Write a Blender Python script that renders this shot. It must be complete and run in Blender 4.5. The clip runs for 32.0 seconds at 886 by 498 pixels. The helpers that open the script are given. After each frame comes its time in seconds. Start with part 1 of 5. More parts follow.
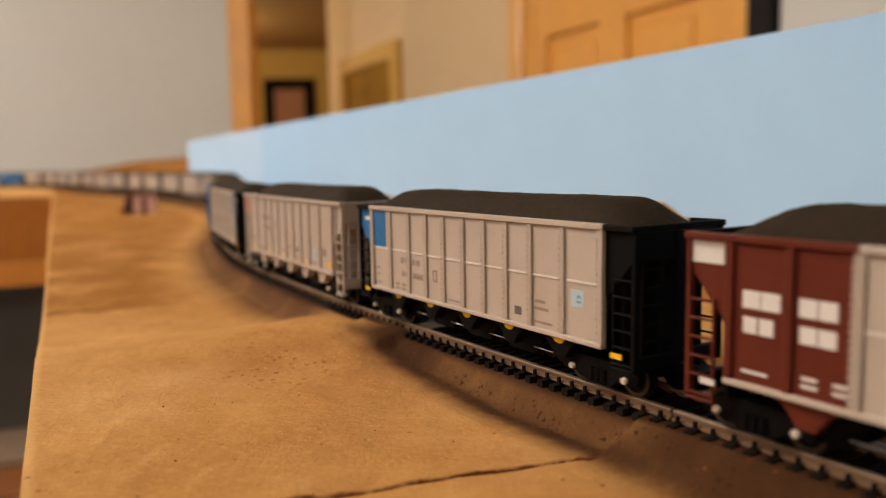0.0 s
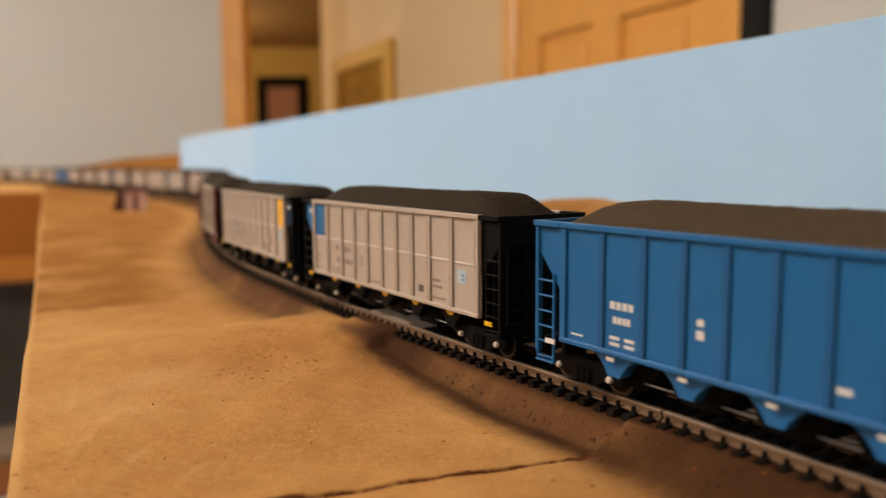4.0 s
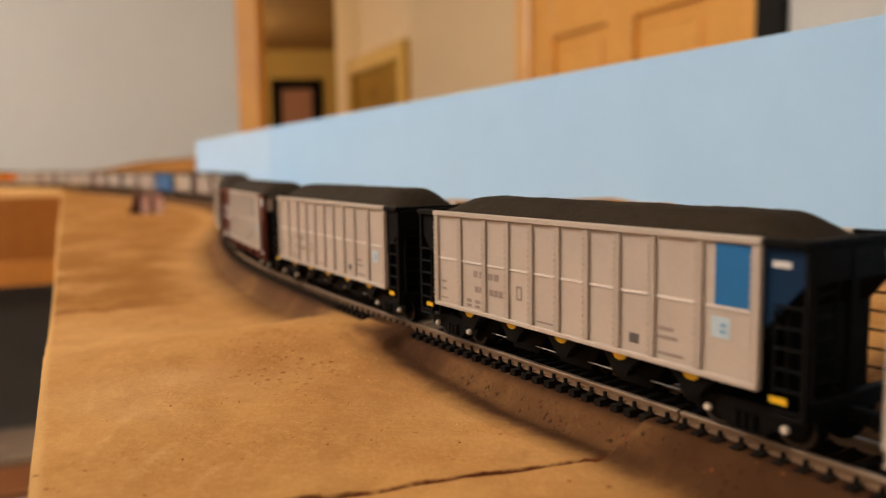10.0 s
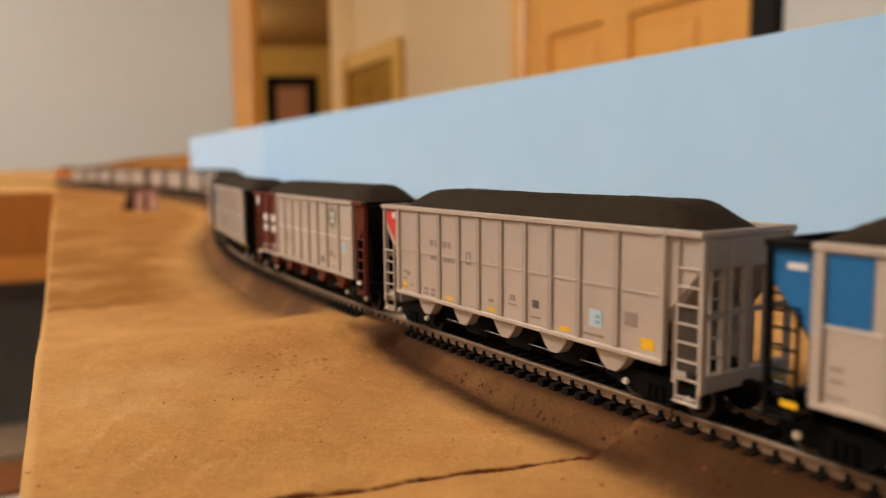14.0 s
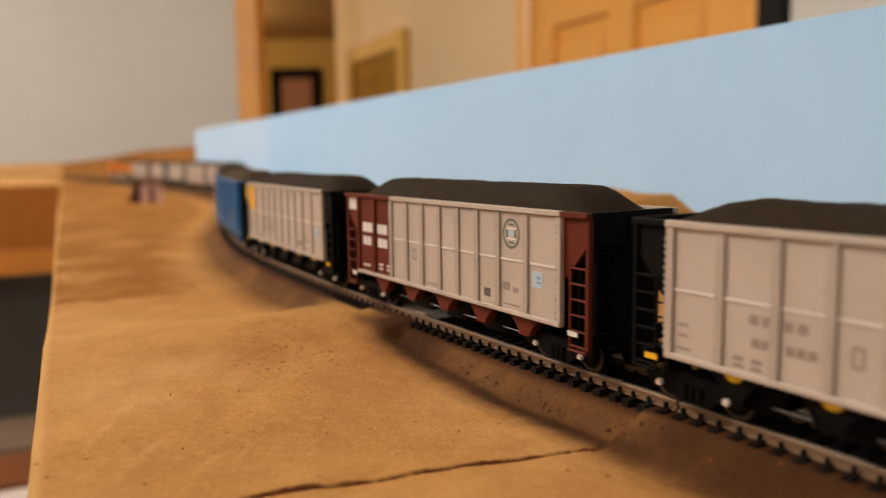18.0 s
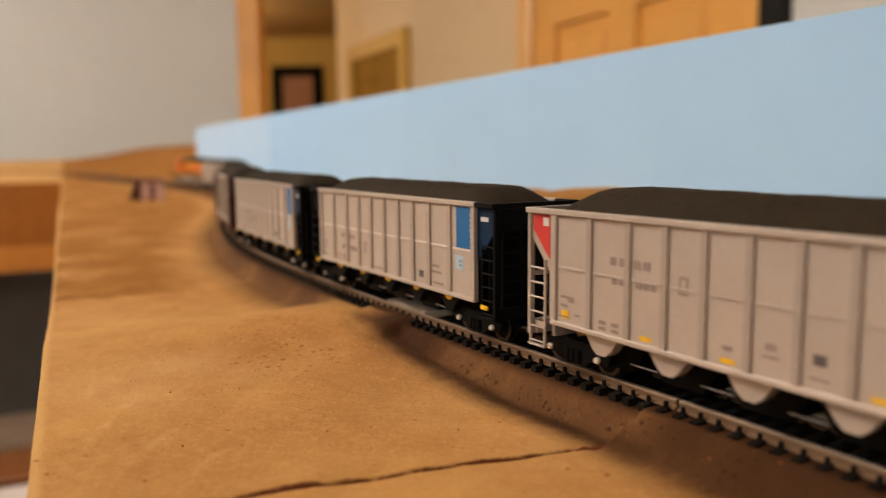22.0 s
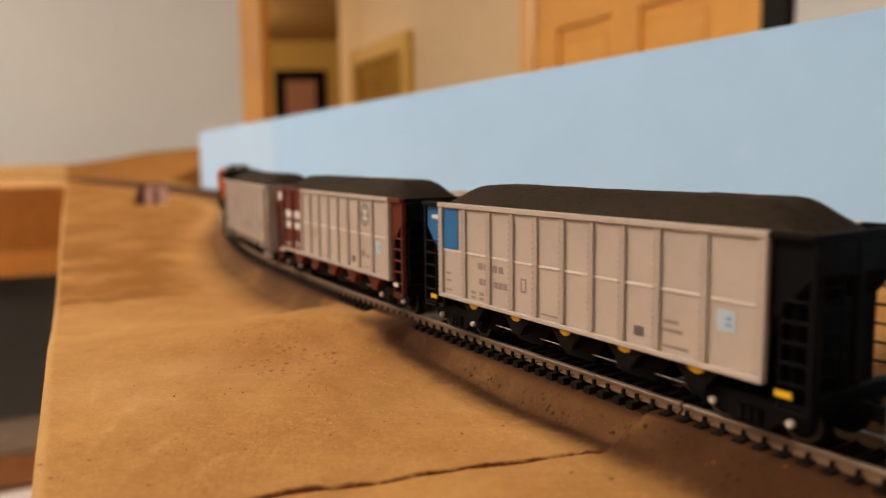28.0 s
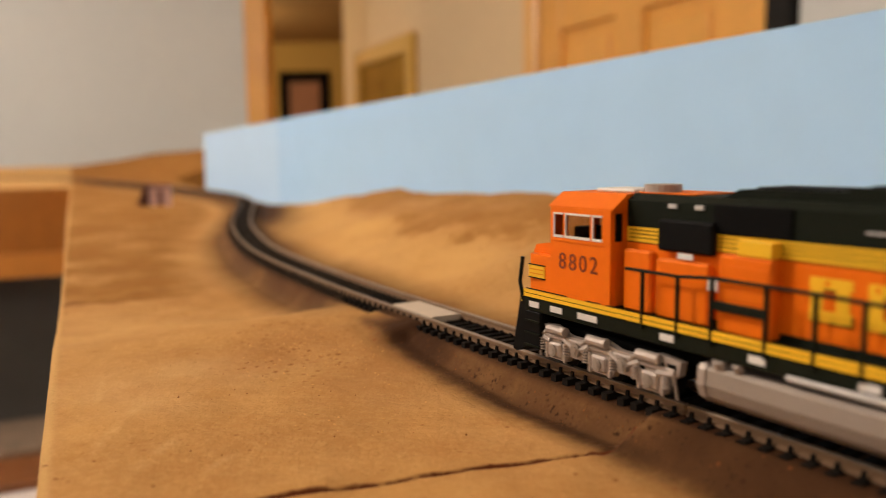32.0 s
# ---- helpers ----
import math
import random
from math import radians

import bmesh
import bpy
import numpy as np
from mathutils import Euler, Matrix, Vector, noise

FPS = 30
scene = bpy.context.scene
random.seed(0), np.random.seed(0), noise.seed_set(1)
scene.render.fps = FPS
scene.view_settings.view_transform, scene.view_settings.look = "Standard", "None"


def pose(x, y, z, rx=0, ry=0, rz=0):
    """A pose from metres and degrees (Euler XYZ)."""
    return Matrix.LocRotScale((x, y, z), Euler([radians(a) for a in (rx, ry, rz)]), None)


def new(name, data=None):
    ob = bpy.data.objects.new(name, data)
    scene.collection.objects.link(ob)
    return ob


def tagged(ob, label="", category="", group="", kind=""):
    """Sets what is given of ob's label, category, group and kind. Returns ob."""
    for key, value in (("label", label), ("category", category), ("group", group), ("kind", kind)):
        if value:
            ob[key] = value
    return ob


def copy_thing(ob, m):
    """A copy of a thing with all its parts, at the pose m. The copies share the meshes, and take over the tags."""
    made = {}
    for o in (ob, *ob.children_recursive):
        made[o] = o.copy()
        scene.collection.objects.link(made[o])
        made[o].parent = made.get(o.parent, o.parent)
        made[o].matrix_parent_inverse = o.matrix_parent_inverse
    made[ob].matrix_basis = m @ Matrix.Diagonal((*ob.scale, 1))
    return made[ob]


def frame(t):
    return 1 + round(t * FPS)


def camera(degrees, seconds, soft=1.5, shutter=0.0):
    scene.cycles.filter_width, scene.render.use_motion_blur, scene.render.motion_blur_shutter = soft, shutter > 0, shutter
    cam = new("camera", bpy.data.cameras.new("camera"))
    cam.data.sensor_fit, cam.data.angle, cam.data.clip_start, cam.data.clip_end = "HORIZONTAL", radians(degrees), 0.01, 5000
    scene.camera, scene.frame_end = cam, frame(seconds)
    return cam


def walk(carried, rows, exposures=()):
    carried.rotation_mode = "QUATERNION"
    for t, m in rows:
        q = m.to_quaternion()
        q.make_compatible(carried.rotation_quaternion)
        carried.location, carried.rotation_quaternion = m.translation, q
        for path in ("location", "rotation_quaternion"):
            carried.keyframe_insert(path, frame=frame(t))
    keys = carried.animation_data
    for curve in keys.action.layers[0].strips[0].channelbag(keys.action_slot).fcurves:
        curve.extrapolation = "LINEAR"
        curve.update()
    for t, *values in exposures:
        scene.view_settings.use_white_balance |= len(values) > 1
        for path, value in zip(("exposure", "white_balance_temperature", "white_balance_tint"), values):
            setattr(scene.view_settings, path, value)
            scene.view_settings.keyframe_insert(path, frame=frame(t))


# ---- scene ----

# ---------------------------------------------------------------- camera
# A small-scale model railway on a shelf. Plan in millimetres: x right, y ahead, z above the rail tops.
RAIL_Z = 1.165
EYE = 0.035
cam = camera(59.2, 32.0, soft=1.0, shutter=0.2)
cam.data.dof.use_dof = True
cam.data.dof.focus_distance = 0.132
cam.data.dof.aperture_fstop = 16.0
# seconds, pitch, roll, yaw of a camera that stands at one spot and wavers a little
TURNS = [
    (0, -6.33, 0.93, -1.07), (0.5, -6.36, 0.95, -1.73), (1, -6.33, 0.66, -2.22), (1.5, -6.33, 0.44, -1.83), (2, -6.30, 0.40, -1.21),
    (2.5, -6.31, 0.37, -0.98), (3, -6.32, 0.33, -0.88), (3.5, -6.38, 0.36, -1.11), (5.5, -6.27, 0.30, -2.74), (6, -6.26, 0.40, -2.63),
    (6.5, -6.22, 0.60, -1.36), (7, -6.22, 0.66, -0.99), (7.5, -6.21, 0.73, -0.92), (8, -6.15, 0.73, -0.81), (8.5, -6.17, 0.73, -0.83),
    (9, -6.19, 0.73, -0.83), (9.5, -6.31, 0.85, -0.67), (10, -6.29, 0.82, -0.55), (10.5, -6.29, 0.79, -0.59), (11, -6.30, 0.77, -0.39),
    (11.5, -6.39, 0.74, -0.73), (12, -6.50, 0.65, -1.14), (12.5, -6.56, 0.61, -1.96), (13, -6.42, 0.59, -2.40), (13.5, -6.41, 0.74, -1.19),
    (15.5, -6.81, 0.41, -0.76), (16, -6.93, 0.40, -1.76), (16.5, -6.95, 0.46, -1.72), (17, -7.08, 0.65, -0.82), (17.5, -7.05, 0.73, -0.62),
    (18, -7.03, 0.69, -0.56), (18.5, -7.07, 0.66, -0.56), (19, -7.13, 0.56, -0.72), (19.5, -7.14, 0.64, -0.61), (20, -7.15, 0.60, -0.47),
    (20.5, -7.12, 0.52, -0.54), (21, -7.15, 0.62, -0.41), (21.5, -7.11, 0.45, -0.25), (22, -7.15, 0.51, -0.50), (22.5, -7.21, 0.55, -0.51),
    (23, -7.19, 0.57, -0.42), (23.5, -7.09, 0.52, -0.48), (24, -7.03, 0.55, -0.30), (24.5, -6.99, 0.56, -0.32), (25, -6.99, 0.57, -0.43),
    (25.5, -6.90, 0.61, -0.41), (26, -6.87, 0.69, -0.30), (26.5, -6.88, 0.67, -0.21), (28.5, -6.89, 0.63, -0.30), (29, -6.86, 0.58, -0.24),
    (29.5, -6.82, 0.58, -0.13), (30, -6.80, 0.58, -0.22), (30.5, -6.86, 0.75, -0.27), (31, -6.83, 0.69, -0.22), (31.5, -6.79, 0.62, -0.06),
    (32, -6.80, 0.70, -0.00),
]
walk(cam, [(t, pose(0, 0, RAIL_Z + EYE, 90 + p, r, y)) for t, p, r, y in TURNS])

# ---------------------------------------------------------------- world and lamps
world = bpy.data.worlds.new("world")
scene.world = world
world.use_nodes = True
bg = world.node_tree.nodes["Background"]
bg.inputs[0].default_value = (0.9, 0.85, 0.8, 1)
bg.inputs[1].default_value = 0.01


def globe_lamp(name, at, radius, power, colour):
    data = bpy.data.lights.new(name, "POINT")
    data.shadow_soft_size, data.energy, data.color = radius, power, colour
    ob = new(name, data)
    ob.location = at
    return ob


LAMP = (1.0, 0.86, 0.755)
# all out of view; last three added to brighten the casing and further room
LAMPS = (((-1.15, 0.35, 2.2), 2.4, 0.13, 55, LAMP), ((-1.4, -2.6, 2.2), 2.4, 0.13, 42, LAMP), ((-3.0, 1.75, 2.2), 2.4, 0.13, 58, LAMP),
         ((-2.2, 4.6, 2.1), 2.36, 0.1, 30, (1.0, 0.76, 0.48)), ((-2.1, 6.3, 2.1), 2.36, 0.1, 38, (1.0, 0.74, 0.42)))
for at, _, radius, power, colour in LAMPS:
    globe_lamp("unseen_ceiling_lamp", at, radius, power, colour)
scene.view_settings.exposure = 0.0


# ---------------------------------------------------------------- materials
MATS = {}


def material(name, base, rough=0.6, metal=0.0, vary=0.12, scale=60.0, bump=0.0, bump_scale=400.0, spec=0.5,
             stain=None, stain_amount=0.0, stain_scale=8.0, emit=0.0, coat=0.0, per_object=0.0):
    """A procedural surface: base colour broken up at two scales, fine relief, and stains."""
    m = bpy.data.materials.new(name)
    m.use_nodes = True
    nt = m.node_tree
    p = nt.nodes["Principled BSDF"]
    p.inputs["Roughness"].default_value = rough
    p.inputs["Metallic"].default_value = metal
    p.inputs["Specular IOR Level"].default_value = spec
    p.inputs["Coat Weight"].default_value = coat
    co = nt.nodes.new("ShaderNodeTexCoord").outputs["Object"]

    def noisy(s, detail=4.0):
        n = nt.nodes.new("ShaderNodeTexNoise")
        n.inputs["Scale"].default_value, n.inputs["Detail"].default_value = s, detail
        nt.links.new(co, n.inputs["Vector"])
        return n.outputs["Fac"]

    def mix(fac, a, b, mode="MIX"):
        n = nt.nodes.new("ShaderNodeMix")
        n.data_type, n.blend_type = "RGBA", mode
        for socket, value in ((n.inputs[0], fac), (n.inputs[6], a), (n.inputs[7], b)):
            if hasattr(value, "links"):
                nt.links.new(value, socket)
            elif isinstance(value, (int, float)):
                socket.default_value = value
            else:
                socket.default_value = (*value, 1)
        return n.outputs[2]

    def spread(fac, lo, hi):
        n = nt.nodes.new("ShaderNodeMapRange")
        n.inputs["From Min"].default_value, n.inputs["From Max"].default_value = lo, hi
        nt.links.new(fac, n.inputs["Value"])
        return n.outputs["Result"]

    dark = [c * (1 - vary) for c in base]
    light = [min(1, c * (1 + vary)) for c in base]
    colour = mix(spread(noisy(scale), 0.3, 0.7), dark, light)
    colour = mix(0.5, colour, mix(spread(noisy(scale * 9), 0.3, 0.7), dark, light))
    if stain:
        n = nt.nodes.new("ShaderNodeMath")
        n.operation = "MULTIPLY"
        nt.links.new(spread(noisy(stain_scale, 6.0), 0.5, 0.75), n.inputs[0])
        n.inputs[1].default_value = stain_amount
        colour = mix(n.outputs[0], colour, stain)
    if per_object:
        info = nt.nodes.new("ShaderNodeObjectInfo")
        hsv = nt.nodes.new("ShaderNodeHueSaturation")
        mr = nt.nodes.new("ShaderNodeMapRange")
        mr.inputs["To Min"].default_value, mr.inputs["To Max"].default_value = 1 - per_object, 1 + per_object
        nt.links.new(info.outputs["Random"], mr.inputs["Value"])
        nt.links.new(mr.outputs["Result"], hsv.inputs["Value"])
        nt.links.new(colour, hsv.inputs["Color"])
        colour = hsv.outputs["Color"]
    nt.links.new(colour, p.inputs["Base Color"])
    r = nt.nodes.new("ShaderNodeMapRange")
    r.inputs["To Min"].default_value, r.inputs["To Max"].default_value = max(0.02, rough - 0.1), min(1, rough + 0.1)
    nt.links.new(noisy(scale * 3), r.inputs["Value"])
    nt.links.new(r.outputs["Result"], p.inputs["Roughness"])
    if bump:
        b = nt.nodes.new("ShaderNodeBump")
        b.inputs["Strength"].default_value = 1.0
        b.inputs["Distance"].default_value = bump
        nt.links.new(noisy(bump_scale, 5.0), b.inputs["Height"])
        nt.links.new(b.outputs["Normal"], p.inputs["Normal"])
    if emit:
        p.inputs["Emission Color"].default_value = (*base, 1)
        p.inputs["Emission Strength"].default_value = emit
    MATS[name] = m
    return m


# rolling stock
material("grey_paint", (0.475, 0.408, 0.338), 0.5, vary=0.05, scale=120, stain=(0.33, 0.27, 0.22), stain_amount=0.3, stain_scale=90)
material("grey_post", (0.425, 0.36, 0.295), 0.55, vary=0.08, scale=200)
material("silver_paint", (0.50, 0.435, 0.37), 0.42, metal=0.2, vary=0.06, scale=150, stain=(0.35, 0.3, 0.26), stain_amount=0.3, stain_scale=90)
material("silver_post", (0.41, 0.35, 0.295), 0.48, metal=0.2, vary=0.08, scale=200)
# weld seam paler than the side sheet: its highlight is put into the colour
material("weld_highlight", (0.72, 0.66, 0.60), 0.4, vary=0.06, scale=300)
material("brown_paint", (0.118, 0.022, 0.0105), 0.5, spec=0.2, vary=0.1, scale=150)
material("blue_paint", (0.008, 0.128, 0.345), 0.42, vary=0.06, scale=150)
material("blue_post", (0.007, 0.10, 0.275), 0.45, vary=0.08, scale=150)
material("panel_blue", (0.010, 0.14, 0.36), 0.45, vary=0.04, scale=150)
# corner plate blue, darkened to hold the shade at the car's end
material("shaded_blue", (0.003, 0.022, 0.06), 0.5, spec=0.2, vary=0.08, scale=150)
material("panel_yellow", (0.88, 0.46, 0.002), 0.45, vary=0.04, scale=150)
material("panel_red", (0.62, 0.045, 0.035), 0.45, vary=0.05, scale=150)
material("tag_yellow", (0.80, 0.47, 0.015), 0.45, vary=0.08, scale=400)
material("white_mark", (0.72, 0.70, 0.66), 0.5, vary=0.05, scale=400)
material("grey_mark", (0.28, 0.215, 0.18), 0.6, vary=0.15, scale=900)
material("dark_mark", (0.10, 0.085, 0.08), 0.6, vary=0.15, scale=900)
material("sticker_ink", (0.15, 0.33, 0.52), 0.5, vary=0.1, scale=400)
material("pale_blue_mark", (0.44, 0.56, 0.62), 0.5, vary=0.1, scale=400)
material("green_mark", (0.12, 0.13, 0.095), 0.6, vary=0.15, scale=900)
material("black_plastic", (0.0028, 0.0026, 0.0024), 0.6, spec=0.1, vary=0.2, scale=300, bump=0.00003, bump_scale=900)
material("black_paint", (0.003, 0.003, 0.003), 0.6, spec=0.1, vary=0.15, scale=300)
# near-white base colour stands in for glints on the bearing caps
material("glint_metal", (0.93, 0.88, 0.78), 0.3, metal=0.35, vary=0.05, scale=500)
material("brown_coal", (0.062, 0.043, 0.026), 0.9, spec=0.12, vary=0.25, scale=900, bump=0.0001, bump_scale=1500)
material("tyre_steel", (0.05, 0.045, 0.04), 0.4, metal=0.5, vary=0.2, scale=400)
material("shaft_steel", (0.34, 0.33, 0.32), 0.35, metal=0.6, vary=0.1, scale=500)
material("coal", (0.0255, 0.0170, 0.0088), 0.85, spec=0.16, vary=0.35, scale=900, bump=0.00022, bump_scale=1500)
# locomotive
material("orange_paint", (0.80, 0.158, 0.002), 0.5, spec=0.2, vary=0.04, scale=120)
material("amber_paint", (0.74, 0.27, 0.008), 0.45, spec=0.3, vary=0.05, scale=150)
material("yellow_paint", (0.86, 0.50, 0.02), 0.4, vary=0.04, scale=150)
material("dark_green_paint", (0.0062, 0.0090, 0.0045), 0.55, spec=0.12, vary=0.12, scale=150)
material("silver_frame", (0.40, 0.335, 0.285), 0.45, metal=0.2, vary=0.1, scale=300)
material("tank_silver", (0.30, 0.25, 0.205), 0.5, metal=0.2, vary=0.05, scale=120)
material("fan_grey", (0.55, 0.53, 0.5), 0.5, vary=0.1, scale=300)
material("cab_glass", (0.85, 0.76, 0.70), 0.08, vary=0.05, scale=200)
MATS["cab_glass"].node_tree.nodes["Principled BSDF"].inputs["Transmission Weight"].default_value = 1.0
MATS["cab_glass"].node_tree.nodes["Principled BSDF"].inputs["IOR"].default_value = 1.12
material("digit_brown", (0.22, 0.035, 0.006), 0.5, vary=0.1, scale=400)
material("lamp_lens", (1.0, 0.93, 0.78), 0.3, emit=3.0)
# track
material("rail", (0.185, 0.112, 0.062), 0.8, spec=0.12, vary=0.12, scale=250)
material("rail_head", (0.24, 0.17, 0.11), 0.5, metal=0.3, vary=0.15, scale=400)
material("tie_dusty", (0.028, 0.020, 0.0135), 0.8, spec=0.1, vary=0.3, scale=300)
material("tie_plastic", (0.0085, 0.006, 0.004), 0.75, spec=0.1, vary=0.3, scale=500, per_object=0.3)
material("plate_grey", (0.58, 0.47, 0.34), 0.6, vary=0.08, scale=250)
# layout and room
material("sky_board", (0.374, 0.613, 0.878), 0.75, vary=0.035, scale=5, stain=(0.42, 0.655, 0.88), stain_amount=0.35, stain_scale=3, bump=0.0001, bump_scale=300)
material("sky_board_pale", (0.445, 0.655, 0.885), 0.75, vary=0.03, scale=5, bump=0.0001, bump_scale=300)
material("fascia_wood", (0.36, 0.12, 0.011), 0.5, vary=0.15, scale=6, bump=0.0002, bump_scale=80)
material("fascia_trim", (0.56, 0.21, 0.03), 0.5, vary=0.12, scale=6)
material("foam_edge", (0.55, 0.36, 0.19), 0.85, vary=0.1, scale=40)
material("wall_grey", (0.70, 0.72, 0.69), 0.85, vary=0.03, scale=2.5, bump=0.0004, bump_scale=60)
material("wall_cream", (0.80, 0.62, 0.37), 0.8, vary=0.04, scale=2.5, bump=0.0004, bump_scale=60)
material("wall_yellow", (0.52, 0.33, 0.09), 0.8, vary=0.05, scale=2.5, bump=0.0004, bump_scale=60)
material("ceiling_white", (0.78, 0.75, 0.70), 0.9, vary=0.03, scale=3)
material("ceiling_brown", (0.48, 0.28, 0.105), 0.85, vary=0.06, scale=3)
material("pine", (0.86, 0.43, 0.08), 0.38, vary=0.1, scale=7, stain=(0.55, 0.22, 0.05), stain_amount=0.4, stain_scale=3)
material("picture_wood", (0.66, 0.40, 0.085), 0.6, spec=0.15, vary=0.12, scale=12)
material("pine_varnished", (0.86, 0.47, 0.12), 0.4, spec=0.8, vary=0.06, scale=7)
material("picture_black", (0.004, 0.003, 0.003), 0.8, spec=0.1, vary=0.2, scale=20)
material("print_maroon", (0.30, 0.12, 0.06), 0.6, vary=0.2, scale=9)
material("print_ochre", (0.33, 0.175, 0.022), 0.8, spec=0.05, vary=0.45, scale=9)
material("carpet", (0.20, 0.165, 0.13), 0.95, vary=0.15, scale=60, bump=0.002, bump_scale=300)
material("skirt_grey", (0.115, 0.11, 0.10), 0.9, vary=0.1, scale=20, bump=0.0005, bump_scale=200)
material("shelf_wood", (0.22, 0.078, 0.02), 0.6, vary=0.2, scale=15)
material("paper_white", (0.72, 0.66, 0.62), 0.8, vary=0.05, scale=10)
material("cloth_brown", (0.22, 0.155, 0.10), 0.9, vary=0.3, scale=25, bump=0.002, bump_scale=60)
material("black_post", (0.008, 0.007, 0.006), 0.6, spec=0.2, vary=0.2, scale=20)
material("shed_roof", (0.075, 0.018, 0.012), 0.7, vary=0.2, scale=200)
material("shed_wall", (0.85, 0.60, 0.55), 0.7, vary=0.1, scale=200)
material("shed_door", (0.22, 0.09, 0.06), 0.7, vary=0.1, scale=200)


# the shelf's own axes: u runs along it, away from the camera, v across it, towards the backdrop
U, V = np.array((-0.4431, 0.8965)), np.array((0.8965, 0.4431))


def plan_point(u, v):
    return (u * U + v * V) / 1000


def sand_material():
    """Tan-painted foam: two tones, brush streaks, pits, and the dark sprayed weathering along the line, with shade
    painted in.
    """
    m = bpy.data.materials.new("sand")
    m.use_nodes = True
    nt = m.node_tree
    nodes, link = nt.nodes, nt.links.new
    p = nodes["Principled BSDF"]
    p.inputs["Roughness"].default_value = 0.9
    p.inputs["Specular IOR Level"].default_value = 0.1
    co = nodes.new("ShaderNodeTexCoord").outputs["Object"]

    def noisy(s, detail=5.0, rough=0.55):
        n = nodes.new("ShaderNodeTexNoise")
        n.inputs["Scale"].default_value, n.inputs["Detail"].default_value = s, detail
        n.inputs["Roughness"].default_value = rough
        link(co, n.inputs["Vector"])
        return n.outputs["Fac"]

    def spread(fac, lo, hi, to=1.0):
        n = nodes.new("ShaderNodeMapRange")
        n.inputs["From Min"].default_value, n.inputs["From Max"].default_value = lo, hi
        n.inputs["To Max"].default_value = to
        link(fac, n.inputs["Value"])
        return n.outputs["Result"]

    def mix(fac, a, b):
        n = nodes.new("ShaderNodeMix")
        n.data_type = "RGBA"
        for socket, value in ((n.inputs[0], fac), (n.inputs[6], a), (n.inputs[7], b)):
            if hasattr(value, "links"):
                link(value, socket)
            else:
                socket.default_value = (*value, 1)
        return n.outputs[2]

    uv = nodes.new("ShaderNodeSeparateXYZ")
    link(nodes.new("ShaderNodeTexCoord").outputs["UV"], uv.inputs[0])
    across, run = uv.outputs[0], uv.outputs[1]      # decimetres from the line (camera's side positive), metres along it

    def ramp(value, lo, hi, a=0.0, b=1.0):
        n = nodes.new("ShaderNodeMapRange")
        n.interpolation_type = "SMOOTHSTEP"
        for key, x in (("From Min", lo), ("From Max", hi), ("To Min", a), ("To Max", b)):
            n.inputs[key].default_value = x
        link(value, n.inputs["Value"])
        return n.outputs["Result"]

    def calc(op, *values):
        out = values[0]
        for x in values[1:]:
            n = nodes.new("ShaderNodeMath")
            n.operation = op
            link(out, n.inputs[0])
            if hasattr(x, "links"):
                link(x, n.inputs[1])
            else:
                n.inputs[1].default_value = x
            out = n.outputs[0]
        return out

    def falling(value, lo, hi):
        return ramp(value, lo, hi, 1.0, 0.0)

    base = mix(spread(noisy(20), 0.36, 0.66), (0.405, 0.195, 0.056), (0.55, 0.297, 0.093))
    base = mix(spread(noisy(13, 4, 0.6), 0.47, 0.6, 0.42), base, (0.575, 0.33, 0.124))
    base = mix(spread(noisy(85, 6, 0.65), 0.46, 0.76, 0.5), base, (0.40, 0.185, 0.05))
    base = mix(spread(noisy(700, 6, 0.75), 0.48, 0.7, 0.55), base, (0.62, 0.36, 0.125))
    base = mix(spread(noisy(260, 8, 0.7), 0.56, 0.76, 0.34), base, (0.32, 0.14, 0.038))
    # pale rubbed spots and short brush marks
    m2 = nodes.new("ShaderNodeMapping")
    m2.inputs["Rotation"].default_value = (0, 0, 0.9)
    m2.inputs["Scale"].default_value = (1.0, 7.0, 1.0)
    link(co, m2.inputs["Vector"])
    brush = nodes.new("ShaderNodeTexNoise")
    brush.inputs["Scale"].default_value, brush.inputs["Detail"].default_value = 45, 6
    link(m2.outputs["Vector"], brush.inputs["Vector"])
    base = mix(calc("MULTIPLY", spread(brush.outputs["Fac"], 0.55, 0.7, 0.25), spread(noisy(30), 0.42, 0.6)), base, (0.66, 0.385, 0.135))
    # places along and across the shelf, in metres
    dots = []
    for axis in (U, V):
        n = nodes.new("ShaderNodeVectorMath")
        n.operation = "DOT_PRODUCT"
        link(co, n.inputs[0])
        n.inputs[1].default_value = (axis[0], axis[1], 0)
        dots.append(n.outputs["Value"])
    def far_from(u0, v0):
        """Distance from a place on the shelf."""
        q = plan_point(u0, v0)
        n = nodes.new("ShaderNodeVectorMath")
        n.operation = "DISTANCE"
        link(co, n.inputs[0])
        n.inputs[1].default_value = (q[0], q[1], -0.005)
        return n.outputs["Value"]

    # ochre washes on the plain beyond the mound and on the far hills
    past = calc("SUBTRACT", calc("ADD", dots[0], calc("MULTIPLY", calc("SUBTRACT", noisy(200, 4), 0.5), 0.004)), 0.2575)
    wash = calc("MULTIPLY", ramp(past, -0.001, 0.002), ramp(across, 0.2, 0.42), spread(noisy(24, 6, 0.65), 0.34, 0.53, 1.0))
    hills = calc("MULTIPLY", falling(calc("ADD", across, calc("MULTIPLY", calc("SUBTRACT", noisy(28, 6, 0.7), 0.5), 0.9)), -0.6, -0.5), spread(noisy(40, 6, 0.65), 0.3, 0.58, 0.72))
